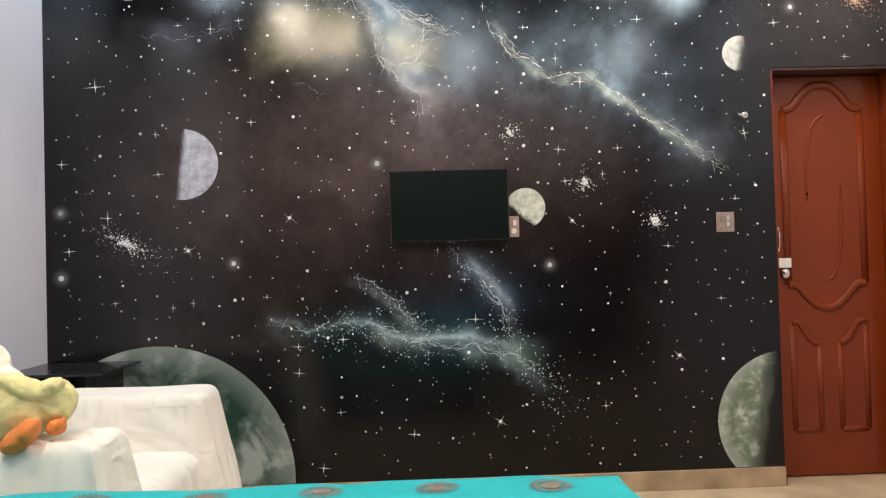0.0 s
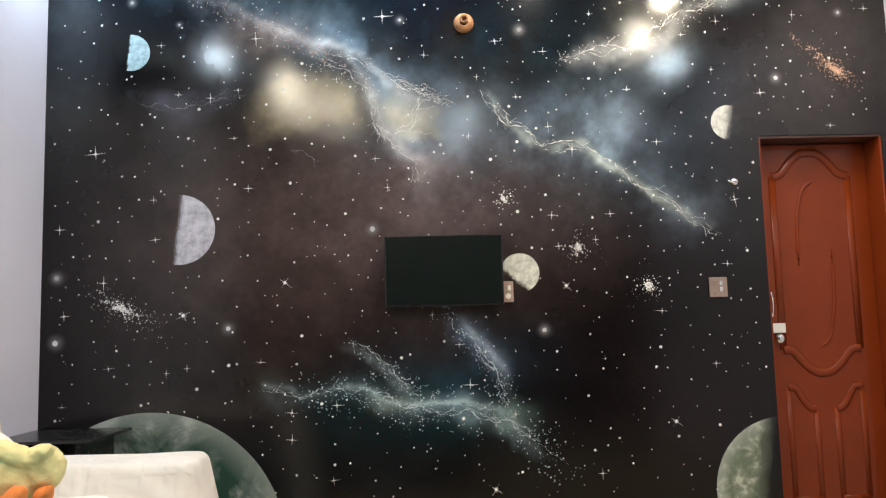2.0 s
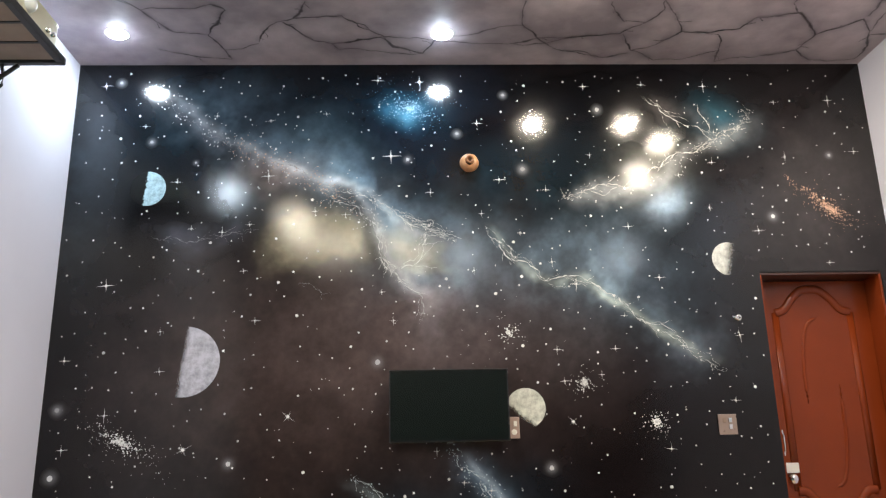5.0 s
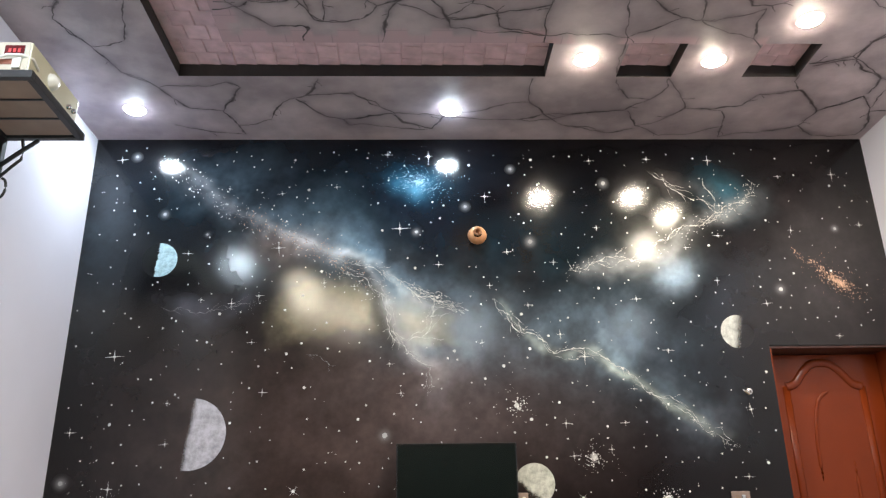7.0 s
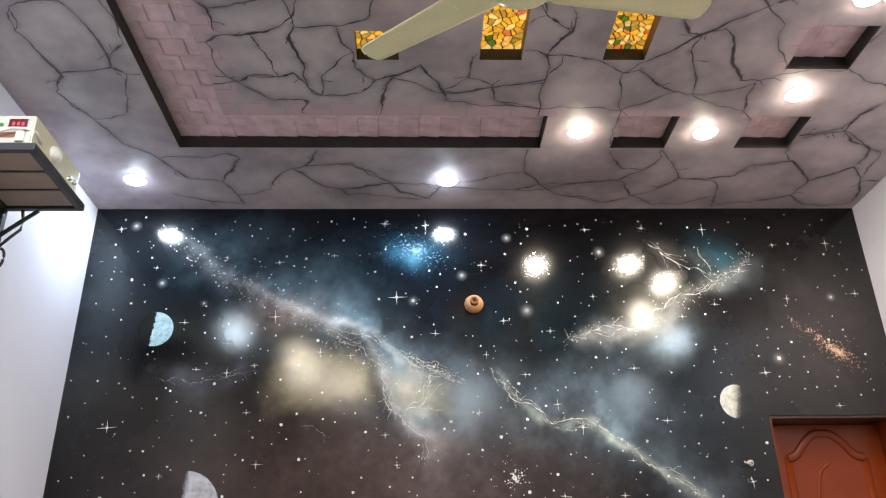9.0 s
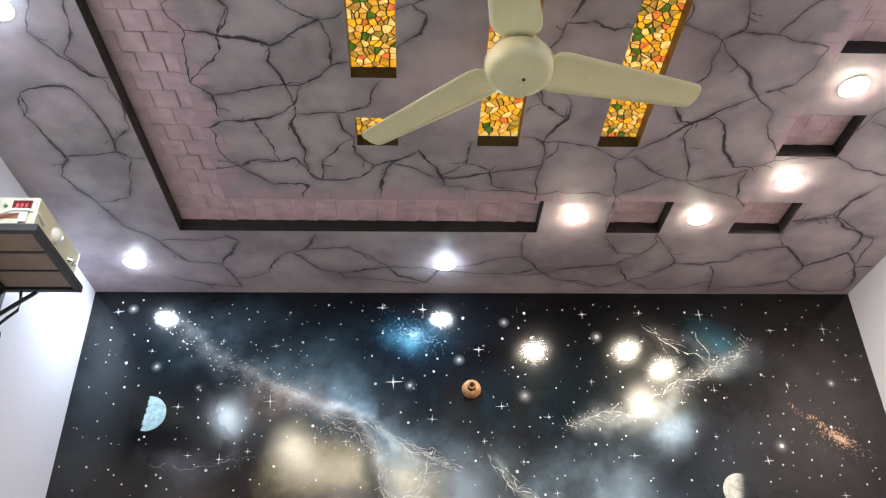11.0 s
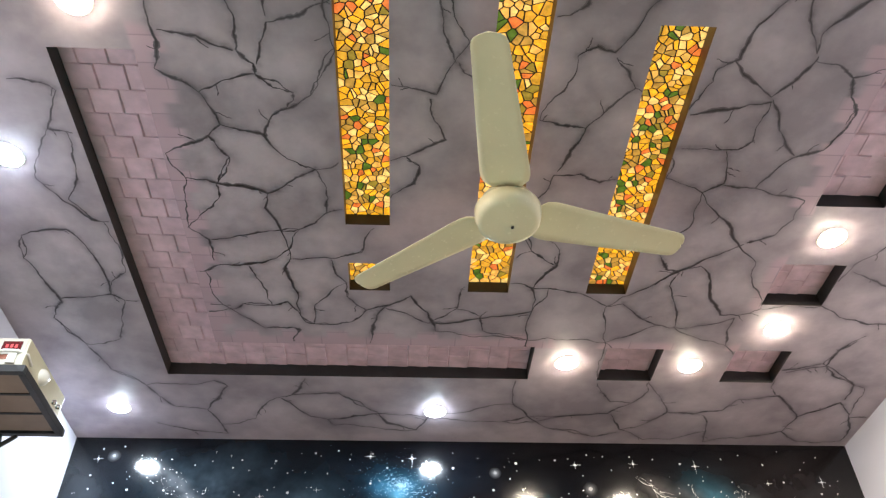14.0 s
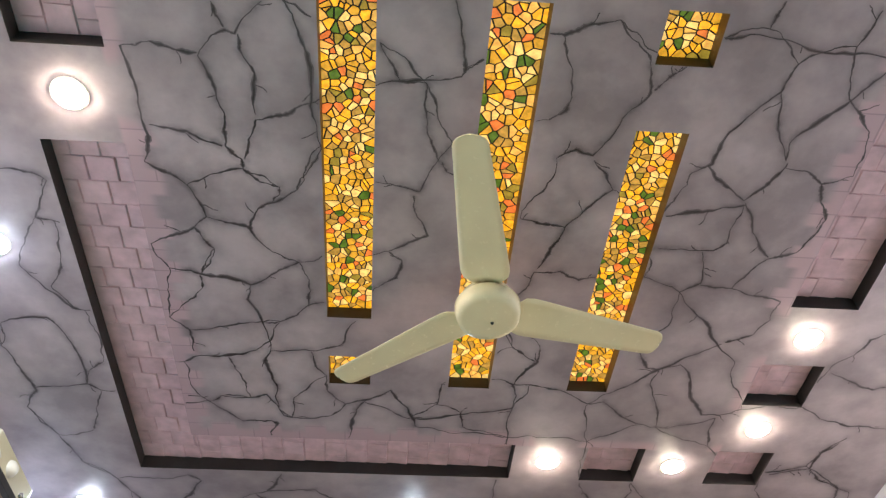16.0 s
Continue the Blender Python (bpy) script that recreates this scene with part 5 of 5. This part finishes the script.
def glass_panel(r):
    x0, x1, y0, y1 = r
    lx, ly = x1 - x0, y1 - y0
    size = "small square" if ly < 0.3 else "long strip of"
    p = thing("stained_glass_panel", ((x0 + x1) / 2, (y0 + y1) / 2, ZC + SLOT_UP - 0.012), size + " backlit amber stained glass set in the ceiling", "glass panel", "ceiling glass panels")
    hx, hy = lx / 2 - 0.001, ly / 2 - 0.001
    part("lead_backing", boxed(-hx, hx, -hy, hy, 0.004, 0.010), M_BLACK, p, "black leading")
    nx_, ny_ = 7, min(46, max(6, int(round(ly / 0.0290))))
    sx, sy = 2 * hx / nx_, 2 * hy / ny_
    seeds = [(-hx + (i + 0.5 + (rng.random() - 0.5) * 1.15) * sx, -hy + (j + 0.5 + (rng.random() - 0.5) * 1.15) * sy) for j in range(ny_) for i in range(nx_)]
    S = np.array(seeds)
    for i, (sx_, sy_) in enumerate(seeds):
        poly = [(-hx, -hy), (hx, -hy), (hx, hy), (-hx, hy)]
        d = np.hypot(S[:, 0] - sx_, S[:, 1] - sy_)
        for j in np.argsort(d)[1:22]:
            qx, qy = S[j]
            dx, dy = qx - sx_, qy - sy_
            l = math.hypot(dx, dy)
            if l > 1e-6:
                poly = cut(poly, (sx_ + qx) / 2 - dx / l * 0.0029, (sy_ + qy) / 2 - dy / l * 0.0029, dx, dy)
            if len(poly) < 3:
                break
        if len(poly) < 3:
            continue
        n = len(poly)
        me = bpy.data.meshes.new("glass_piece")
        verts = [(x, y, 0.0035) for x, y in poly] + [(x, y, 0.0) for x, y in poly]
        me.from_pydata(verts, [], [tuple(range(n, 2 * n))] + [(k, (k + 1) % n, n + (k + 1) % n, n + k) for k in range(n)])
        me.materials.append(M_GLASS)
        ob = new("glass_piece", me)
        ob.parent = p


fan = thing("ceiling_fan", (0.417, 1.797, 3.0), "cream three-bladed ceiling fan at rest under the ceiling", "ceiling fan")
part("motor_housing", lathe([(0, -0.058), (0.012, -0.058), (0.016, -0.056), (0.060, -0.053), (0.085, -0.046), (0.104, -0.044), (0.112, -0.012), (0.113, 0.012), (0.108, 0.020), (0.100, 0.030), (0.09, 0.055), (0.05, 0.075), (0.02, 0.085)], 56, pose(0, 0, -0.044)), M_CREAM, fan, smooth=True)
part("cap_screw", lathe([(0, -0.062), (0.005, -0.062), (0.006, -0.057)], 14, pose(0.012, 0.006, -0.044)), M_STEEL, fan)
part("down_rod", tube([(0, 0, 0.05), (0, 0, 0.29)], 0.011), M_CREAM, fan, smooth=True)
part("canopy", lathe([(0.012, 0.20), (0.045, 0.235), (0.058, 0.27), (0.060, 0.298)], 32), M_CREAM, fan, smooth=True)


def fan_blade():
    """A long blade: broad near the hub, rounded at the tip, twisted and slightly arched."""
    bm = bmesh.new()
    n, m = 44, 6
    grid = []
    for i in range(n + 1):
        u = math.sin(i / n * math.pi / 2) ** 0.9
        r = 0.098 + 0.580 * u
        if u < 0.12:
            half = 0.046 + (0.083 - 0.046) * math.sqrt(max(0.0, 1 - (1 - u / 0.12) ** 2))
        else:
            half = 0.083 - 0.030 * (u - 0.12) / 0.88
        if u > 0.925:
            half *= max(0.0, 1 - ((u - 0.925) / 0.0751) ** 2.6) ** 0.42
        row = []
        for j in range(m + 1):
            v = j / m * 2 - 1
            a = radians(9) * (1 - 0.4 * u)
            w = v * half
            row.append(bm.verts.new((r, w * math.cos(a), -w * math.sin(a) + 0.006 * (1 - v * v) + 0.016 * u - 0.018)))
        grid.append(row)
    for i in range(n):
        for j in range(m):
            bm.faces.new((grid[i][j], grid[i + 1][j], grid[i + 1][j + 1], grid[i][j + 1]))
    bmesh.ops.remove_doubles(bm, verts=bm.verts, dist=1e-5)
    bmesh.ops.solidify(bm, geom=bm.faces[:], thickness=0.003)
    return bm


for ang, aside in FAN_TURNS:
    bl = part("blade", fan_blade(), M_CREAM, fan, smooth=True)
    bl.rotation_euler = (0, 0, radians(ang))
    bl.location = (-aside * math.sin(radians(ang)), aside * math.cos(radians(ang)), 0)
    arm = part("blade_bracket", boxed(0.085, 0.20, -0.022, 0.022, -0.006, -0.001, bevel=0.002), M_CREAM, bl)

# ---- shelf with the voltage stabiliser, high on the wall ----
SX = XL
shelf = thing("wall_shelf", (SX, 2.815, 2.80), "dark steel bracket shelf with brown boards, fixed high on the wall", "shelf")
D, HL = 0.35, 0.253
for nm, bx in (("frame_rail", (0.002, D, -HL, -HL + 0.028)), ("frame_rail", (0.002, D, HL - 0.028, HL)), ("frame_rail", (D - 0.028, D, -HL + 0.029, HL - 0.029)), ("frame_rail", (0.002, 0.03, -HL + 0.029, HL - 0.029))):
    part(nm, boxed(*bx, 0, 0.032, bevel=0.002), M_STEEL, shelf)
for k in range(3):
    y0 = -HL + 0.034 + k * 0.149
    part("board", boxed(0.032, D - 0.030, y0, y0 + 0.136, 0.008, 0.020, bevel=0.002), M_PLY, shelf, "brown wooden board")
for k in (1, 2):
    y0 = -HL + 0.034 + k * 0.149 - 0.012
    part("cross_bar", boxed(0.032, D - 0.030, y0, y0 + 0.010, 0.004, 0.022), M_STEEL, shelf)
for y in (-0.232, 0.232):
    br = part("bracket", boxed(0.002, 0.024, y - 0.016, y + 0.016, -0.26, -0.001, bevel=0.002), M_STEEL, shelf)
    part("brace", tube([(0.012, y, -0.135), (0.10, y, -0.06), (0.165, y, -0.008)], 0.010), M_STEEL, br, smooth=True)
    part("brace", tube([(0.012, y, -0.20), (0.07, y, -0.135), (0.105, y, -0.10), (0.108, y, -0.055), (0.095, y, -0.004)], 0.007), M_STEEL, br, smooth=True)
    part("scroll", tube([(0.040 + 0.022 * math.sin(t), y, -0.235 + 0.045 * math.cos(t)) for t in [0.35 * q for q in range(17)]], 0.006), M_STEEL, br, smooth=True)

M_DIGIT = plain("red_digit", (0.75, 0.06, 0.06), 0.4, var=0.1)
M_PANEL = plain("ivory_panel", (0.60, 0.56, 0.46), 0.4, var=0.05)
stab = thing("voltage_stabiliser", (SX + 0.175, 2.80, 2.833), "cream metal voltage stabiliser with red displays on the wall shelf", "stabiliser")
part("case", boxed(-0.155, 0.145, -0.215, 0.225, 0.004, 0.138, bevel=0.006), M_BOXBEIGE, stab)
part("front_panel", boxed(-0.150, 0.140, -0.221, -0.2155, 0.010, 0.134, bevel=0.002), M_PANEL, stab, "white front panel")
for x in (-0.045, 0.085):
    dsp = part("display", boxed(x - 0.038, x + 0.038, -0.225, -0.2212, 0.070, 0.118, bevel=0.001), M_RED, stab, "dark red display")
    for q in (-0.018, 0.0, 0.018):
        part("digit_bar", boxed(x + q - 0.005, x + q + 0.005, -0.2262, -0.2252, 0.086, 0.102), M_DIGIT, dsp)
part("button", lathe([(0, 0.006), (0.007, 0.006), (0.008, 0.0)], 14, pose(0.020, -0.221, 0.092, 90)), plain("green_button", (0.05, 0.25, 0.08), 0.4), stab)
part("label_strip", boxed(-0.148, 0.10, -0.2235, -0.2212, 0.034, 0.056), plain("brown_label", (0.30, 0.11, 0.07), 0.5, var=0.2), stab)
part("terminal", boxed(0.085, 0.118, -0.230, -0.2212, 0.014, 0.060, bevel=0.003), M_WHITE, stab)
# a plain dome in place of the crumpled clear plastic on the case
part("crumpled_plastic", lathe([(0, 0.030), (0.018, 0.027), (0.032, 0.014), (0.036, 0.0)], 24, pose(0.145, -0.03, 0.075, 0, 90)), M_WHITE, stab, smooth=True)
part("side_bolt", lathe([(0, 0.016), (0.010, 0.014), (0.012, 0.0)], 12, pose(0.145, 0.13, 0.055, 0, 90)), M_CHROME, stab, smooth=True)
part("side_bolt", lathe([(0, 0.016), (0.010, 0.014), (0.012, 0.0)], 12, pose(0.145, 0.175, 0.06, 0, 90)), M_CHROME, stab, smooth=True)
part("cable", tube([(-0.02, -0.24, 0.02), (0.02, -0.242, 0.045), (0.07, -0.240, 0.064), (0.12, -0.232, 0.068), (0.148, -0.20, 0.07), (0.150, -0.15, 0.05)], 0.006), M_WHITE, stab, "white mains cable", True)

bulb = thing("bulb_holder", (SX, 2.72, 2.42), "white bulb holder with a glass bulb on the wall", "lamp")
part("base", lathe([(0.045, 0.002), (0.045, 0.012), (0.030, 0.02), (0.022, 0.05)], 28, pose(0, 0, 0, 0, 90)), M_WHITE, bulb, smooth=True)
part("bulb", lathe([(0.016, 0.05), (0.022, 0.065), (0.036, 0.09), (0.038, 0.11), (0.028, 0.135), (0, 0.145)], 28, pose(0, 0, 0, 0, 90)), plain("opal_glass", (0.75, 0.72, 0.66), 0.2, var=0.03), bulb, smooth=True)

# ---- the corner seat, the toy, the table, the bed ----
def cloth_box(bm, x0, x1, y0, y1, z0, z1, round_=0.06, cuts=14, fold=0.010, seed=0.0, lean=0.0):
    """A rounded block under a draped sheet, with hanging folds on its sides."""
    b2 = bmesh.new()
    box(b2, x0, x1, y0, y1, z0, z1)
    bmesh.ops.subdivide_edges(b2, edges=b2.edges[:], cuts=cuts, use_grid_fill=True)
    c = Vector(((x0 + x1) / 2, (y0 + y1) / 2, (z0 + z1) / 2))
    h = Vector(((x1 - x0) / 2, (y1 - y0) / 2, (z1 - z0) / 2))
    for v in b2.verts:
        p = v.co - c
        q = Vector([max(-h[i] + round_, min(h[i] - round_, p[i])) for i in range(3)])
        q.z = min(p.z, h.z - round_)
        d = p - q
        if d.length > 1e-6:
            n = d.normalized()
            s = min(round_, d.length) if d.length < round_ else round_
            p = q + n * s
            drop = max(0.0, min(1.0, (h.z - p.z) / 0.25))
            u = (p.x if abs(n.y) > abs(n.x) else p.y) + c.x + c.y
            tip = lean if abs(n.y) > abs(n.x) else 0.0
            across, along_ = u * math.cos(tip) - p.z * math.sin(tip), u * math.sin(tip) + p.z * math.cos(tip)
            w_ = Vector((across * 8, along_ * 1.3, seed))
            k = 0.8 - 2.4 * abs(noise.noise(w_)) + 0.5 * (0.5 - 2.0 * abs(noise.noise(w_ * 2.1 + Vector((3, 1, 0)))))
            p += n * k * fold * (0.35 + drop * 1.4)
            p += Vector((n.x * (h.z - p.z) * 0.20, n.y * drop * 0.05, 0))
        p.z += 0.006 * noise.noise(Vector((p.x * 6 + seed, p.y * 6, 2)))
        v.co = c + p
    me = bpy.data.meshes.new("tmp")
    b2.to_mesh(me)
    b2.free()
    bm.from_mesh(me)
    bpy.data.meshes.remove(me)


sofa = thing("armchair_sofa", (0, 0, ZF), "small sofa covered with draped white sheets", "sofa")
for nm, a_, s in (("seat", (-1.55, -0.72, 2.20, 3.05, 0.04, 0.510), 1.0), ("arm", (-1.68, -0.715, 2.95, 3.20, 0.02, 0.705), 2.0), ("arm", (-1.68, -0.735, 2.03, 2.27, 0.02, 0.722), 3.0), ("backrest", (-1.72, -1.55, 2.06, 3.18, 0.02, 0.74), 4.0)):
    bm = bmesh.new()
    cloth_box(bm, *a_, 0.030 if nm == "arm" else 0.05, 56, 0.009, s, radians(-62) if a_[2] > 2.5 and nm == "arm" else radians(8))
    part(nm, bm, M_SHEET, sofa, "draped white sheet", True)


def ball(bm, at, size, rot=(0, 0, 0), rough=0.05, seed=0.0, mat=0):
    r = bmesh.ops.create_icosphere(bm, subdivisions=4, radius=1.0)
    M = Matrix.LocRotScale(at, Euler([radians(a) for a in rot]), size)
    for v in r["verts"]:
        n = noise.noise(v.co * 2.2 + Vector((seed, 0, 0))) + 0.5 * noise.noise(v.co * 6 + Vector((seed, 3, 0)))
        v.co = M @ (v.co * (1 + rough * n))
        for f in v.link_faces:
            f.material_index = mat


def fused(name, bm, material, parent, label=""):
    """Stuffed shapes sewn into one skin."""
    ob = part(name, bm, material, parent, label, True)
    md = ob.modifiers.new("skin", "REMESH")
    md.mode, md.voxel_size, md.use_smooth_shade = "VOXEL", 0.004, True
    return ob


toy = thing("plush_toy", (0, 0, 0), "pale yellow plush toy with orange feet lying on the sofa arm", "soft toy")
bm = bmesh.new()
ball(bm, (-0.980, 2.14, 0.775), (0.115, 0.095, 0.078), (0, 8, 0), 0.08, 1, 0)
ball(bm, (-0.885, 2.15, 0.785), (0.062, 0.065, 0.060), (0, 25, 0), 0.12, 2, 0)
ball(bm, (-0.930, 2.10, 0.830), (0.075, 0.045, 0.026), (0, 28, 10), 0.14, 3, 0)
ball(bm, (-0.870, 2.11, 0.825), (0.040, 0.038, 0.024), (0, -35, 0), 0.16, 8, 0)
fused("body", bm, M_DUCK, toy, "")
bm = bmesh.new()
ball(bm, (-1.075, 2.18, 0.880), (0.062, 0.070, 0.078), (0, -25, 0), 0.10, 4, 0)
ball(bm, (-1.01, 2.17, 0.838), (0.075, 0.055, 0.034), (0, 38, 0), 0.12, 9, 0)
fused("head", bm, M_DUCKW, toy, "cream plush head")
bm = bmesh.new()
ball(bm, (-0.915, 2.030, 0.712), (0.046, 0.046, 0.028), (0, -38, 0), 0.06, 5, 0)
ball(bm, (-0.897, 2.012, 0.738), (0.036, 0.030, 0.012), (20, -48, 15), 0.08, 7, 0)
ball(bm, (-0.874, 2.018, 0.732), (0.013, 0.032, 0.034), (0, 18, 0), 0.08, 11, 0)
fused("foot", bm, M_ORANGE, toy, "folded orange felt foot")
bm = bmesh.new()
ball(bm, (-0.850, 2.095, 0.728), (0.024, 0.030, 0.021), (0, -14, 0), 0.08, 6, 0)
ball(bm, (-0.832, 2.085, 0.736), (0.009, 0.022, 0.020), (0, 15, 0), 0.08, 8, 0)
fused("foot", bm, M_ORANGE, toy, "folded orange felt foot")

table = thing("side_table", (0, 0, ZF), "black glass-topped side table in the corner behind the sofa", "table")
part("tabletop", boxed(XL + 0.01, -1.275, 3.475, 3.955, 0.716, 0.730, bevel=0.003), M_CASE, table, "glossy black top")
part("top_edge", boxed(XL + 0.01, -1.280, 3.473, 3.4745, 0.718, 0.722), M_STEEL, table)
part("side_panel", boxed(-1.38, -1.35, 3.56, 3.93, 0.0, 0.7155, bevel=0.003), M_CASE, table)
part("side_panel", boxed(XL + 0.02, XL + 0.05, 3.52, 3.93, 0.0, 0.7155, bevel=0.003), M_CASE, table)
part("back_panel", boxed(XL + 0.051, -1.381, 3.915, 3.93, 0.1, 0.7155), M_CASE, table)

bed = thing("bed", (0, 0, ZF), "double bed with mattress under a turquoise spread", "bed")
BX0, BX1, BY0, BY1, BZ = -1.10, 0.545, -0.40, 1.93, 0.60
part("bed_base", boxed(BX0 + 0.04, BX1 - 0.04, BY0, BY1 - 0.05, 0.02, 0.36, bevel=0.01), M_PLY, bed)
part("mattress", boxed(BX0 + 0.02, BX1 - 0.02, BY0, BY1 - 0.03, 0.362, BZ - ZF - 0.018, bevel=0.03), M_SHEET, bed)


def spread_height(x, y):
    return BZ + 0.010 * noise.noise(Vector((x * 3.2, y * 3.2, 5))) + 0.005 * noise.noise(Vector((x * 9, y * 9, 8)))


bm = bmesh.new()
NX, NY = 90, 110
drop = 0.32
vg = []
for j in range(NY + 1):
    row = []
    for i in range(NX + 1):
        s = -drop + (BX1 - BX0 + 2 * drop) * i / NX
        t = BY0 + (BY1 - BY0 + drop) * j / NY
        x, y, z = BX0 + s, t, 0.0
        ox = max(0, -s, s - (BX1 - BX0))
        oy = max(0, t - BY1)
        x = min(max(x, BX0), BX1)
        y = min(y, BY1)
        o = min(drop, math.hypot(ox, oy)) if ox and oy else max(ox, oy)
        wave = 0.014 * math.sin((x + y) * 23 + 2 * noise.noise(Vector((x * 3, y * 3, 1)))) * min(1, o / 0.1)
        e = min(o, 0.03)
        sx = (1 if s > (BX1 - BX0) else -1) if ox else 0
        x += sx * (e + wave)
        y += (e + wave) if oy else 0
        row.append(bm.verts.new((x, y, spread_height(x, y) - max(0, o - 0.012))))
    vg.append(row)
for j in range(NY):
    for i in range(NX):
        bm.faces.new((vg[j][i], vg[j][i + 1], vg[j + 1][i + 1], vg[j + 1][i]))
spread = obj("bedspread", bm, M_TURQ, smooth=True)
tagged(spread, "turquoise cotton bedspread printed with brown sun medallions", "bedspread")
M_MED = plain("brown_print", (0.19, 0.15, 0.12), 0.8, var=0.3, scale=60)


def medallion(cx, cy, r):
    """A printed sun: a ring of rays about a disc, following the cloth."""
    bm = bmesh.new()
    def at(rr, a):
        x, y = cx + rr * math.cos(a), cy + rr * math.sin(a)
        return bm.verts.new((x, y, spread_height(x, y) + 0.0025))
    n = 24
    inner = [at(r * 0.42, 2 * math.pi * k / n) for k in range(n)]
    c = at(0, 0)
    for k in range(n):
        bm.faces.new((c, inner[k], inner[(k + 1) % n]))
    for ra, rb in ((0.52, 0.60), (0.66, 0.72)):
        A = [at(r * ra, 2 * math.pi * k / n) for k in range(n)]
        B = [at(r * rb, 2 * math.pi * k / n) for k in range(n)]
        for k in range(n):
            bm.faces.new((A[k], A[(k + 1) % n], B[(k + 1) % n], B[k]))
    for k in range(n):
        a0 = 2 * math.pi * k / n
        bm.faces.new((at(r * 0.75, a0 - 0.09), at(r * 0.75, a0 + 0.09), at(r, a0)))
    part("print_medallion", bm, M_MED, spread)


for i in range(6):
    for j in range(8):
        medallion(BX0 + 0.16 + 0.265 * i + (0.13 if j % 2 else 0), BY1 - 0.075 - 0.225 * j, 0.056) if BX0 + 0.16 + 0.265 * i + (0.13 if j % 2 else 0) < BX1 - 0.05 else None

# ---- many small pieces last ----
for r in glass_rects:
    glass_panel(r)
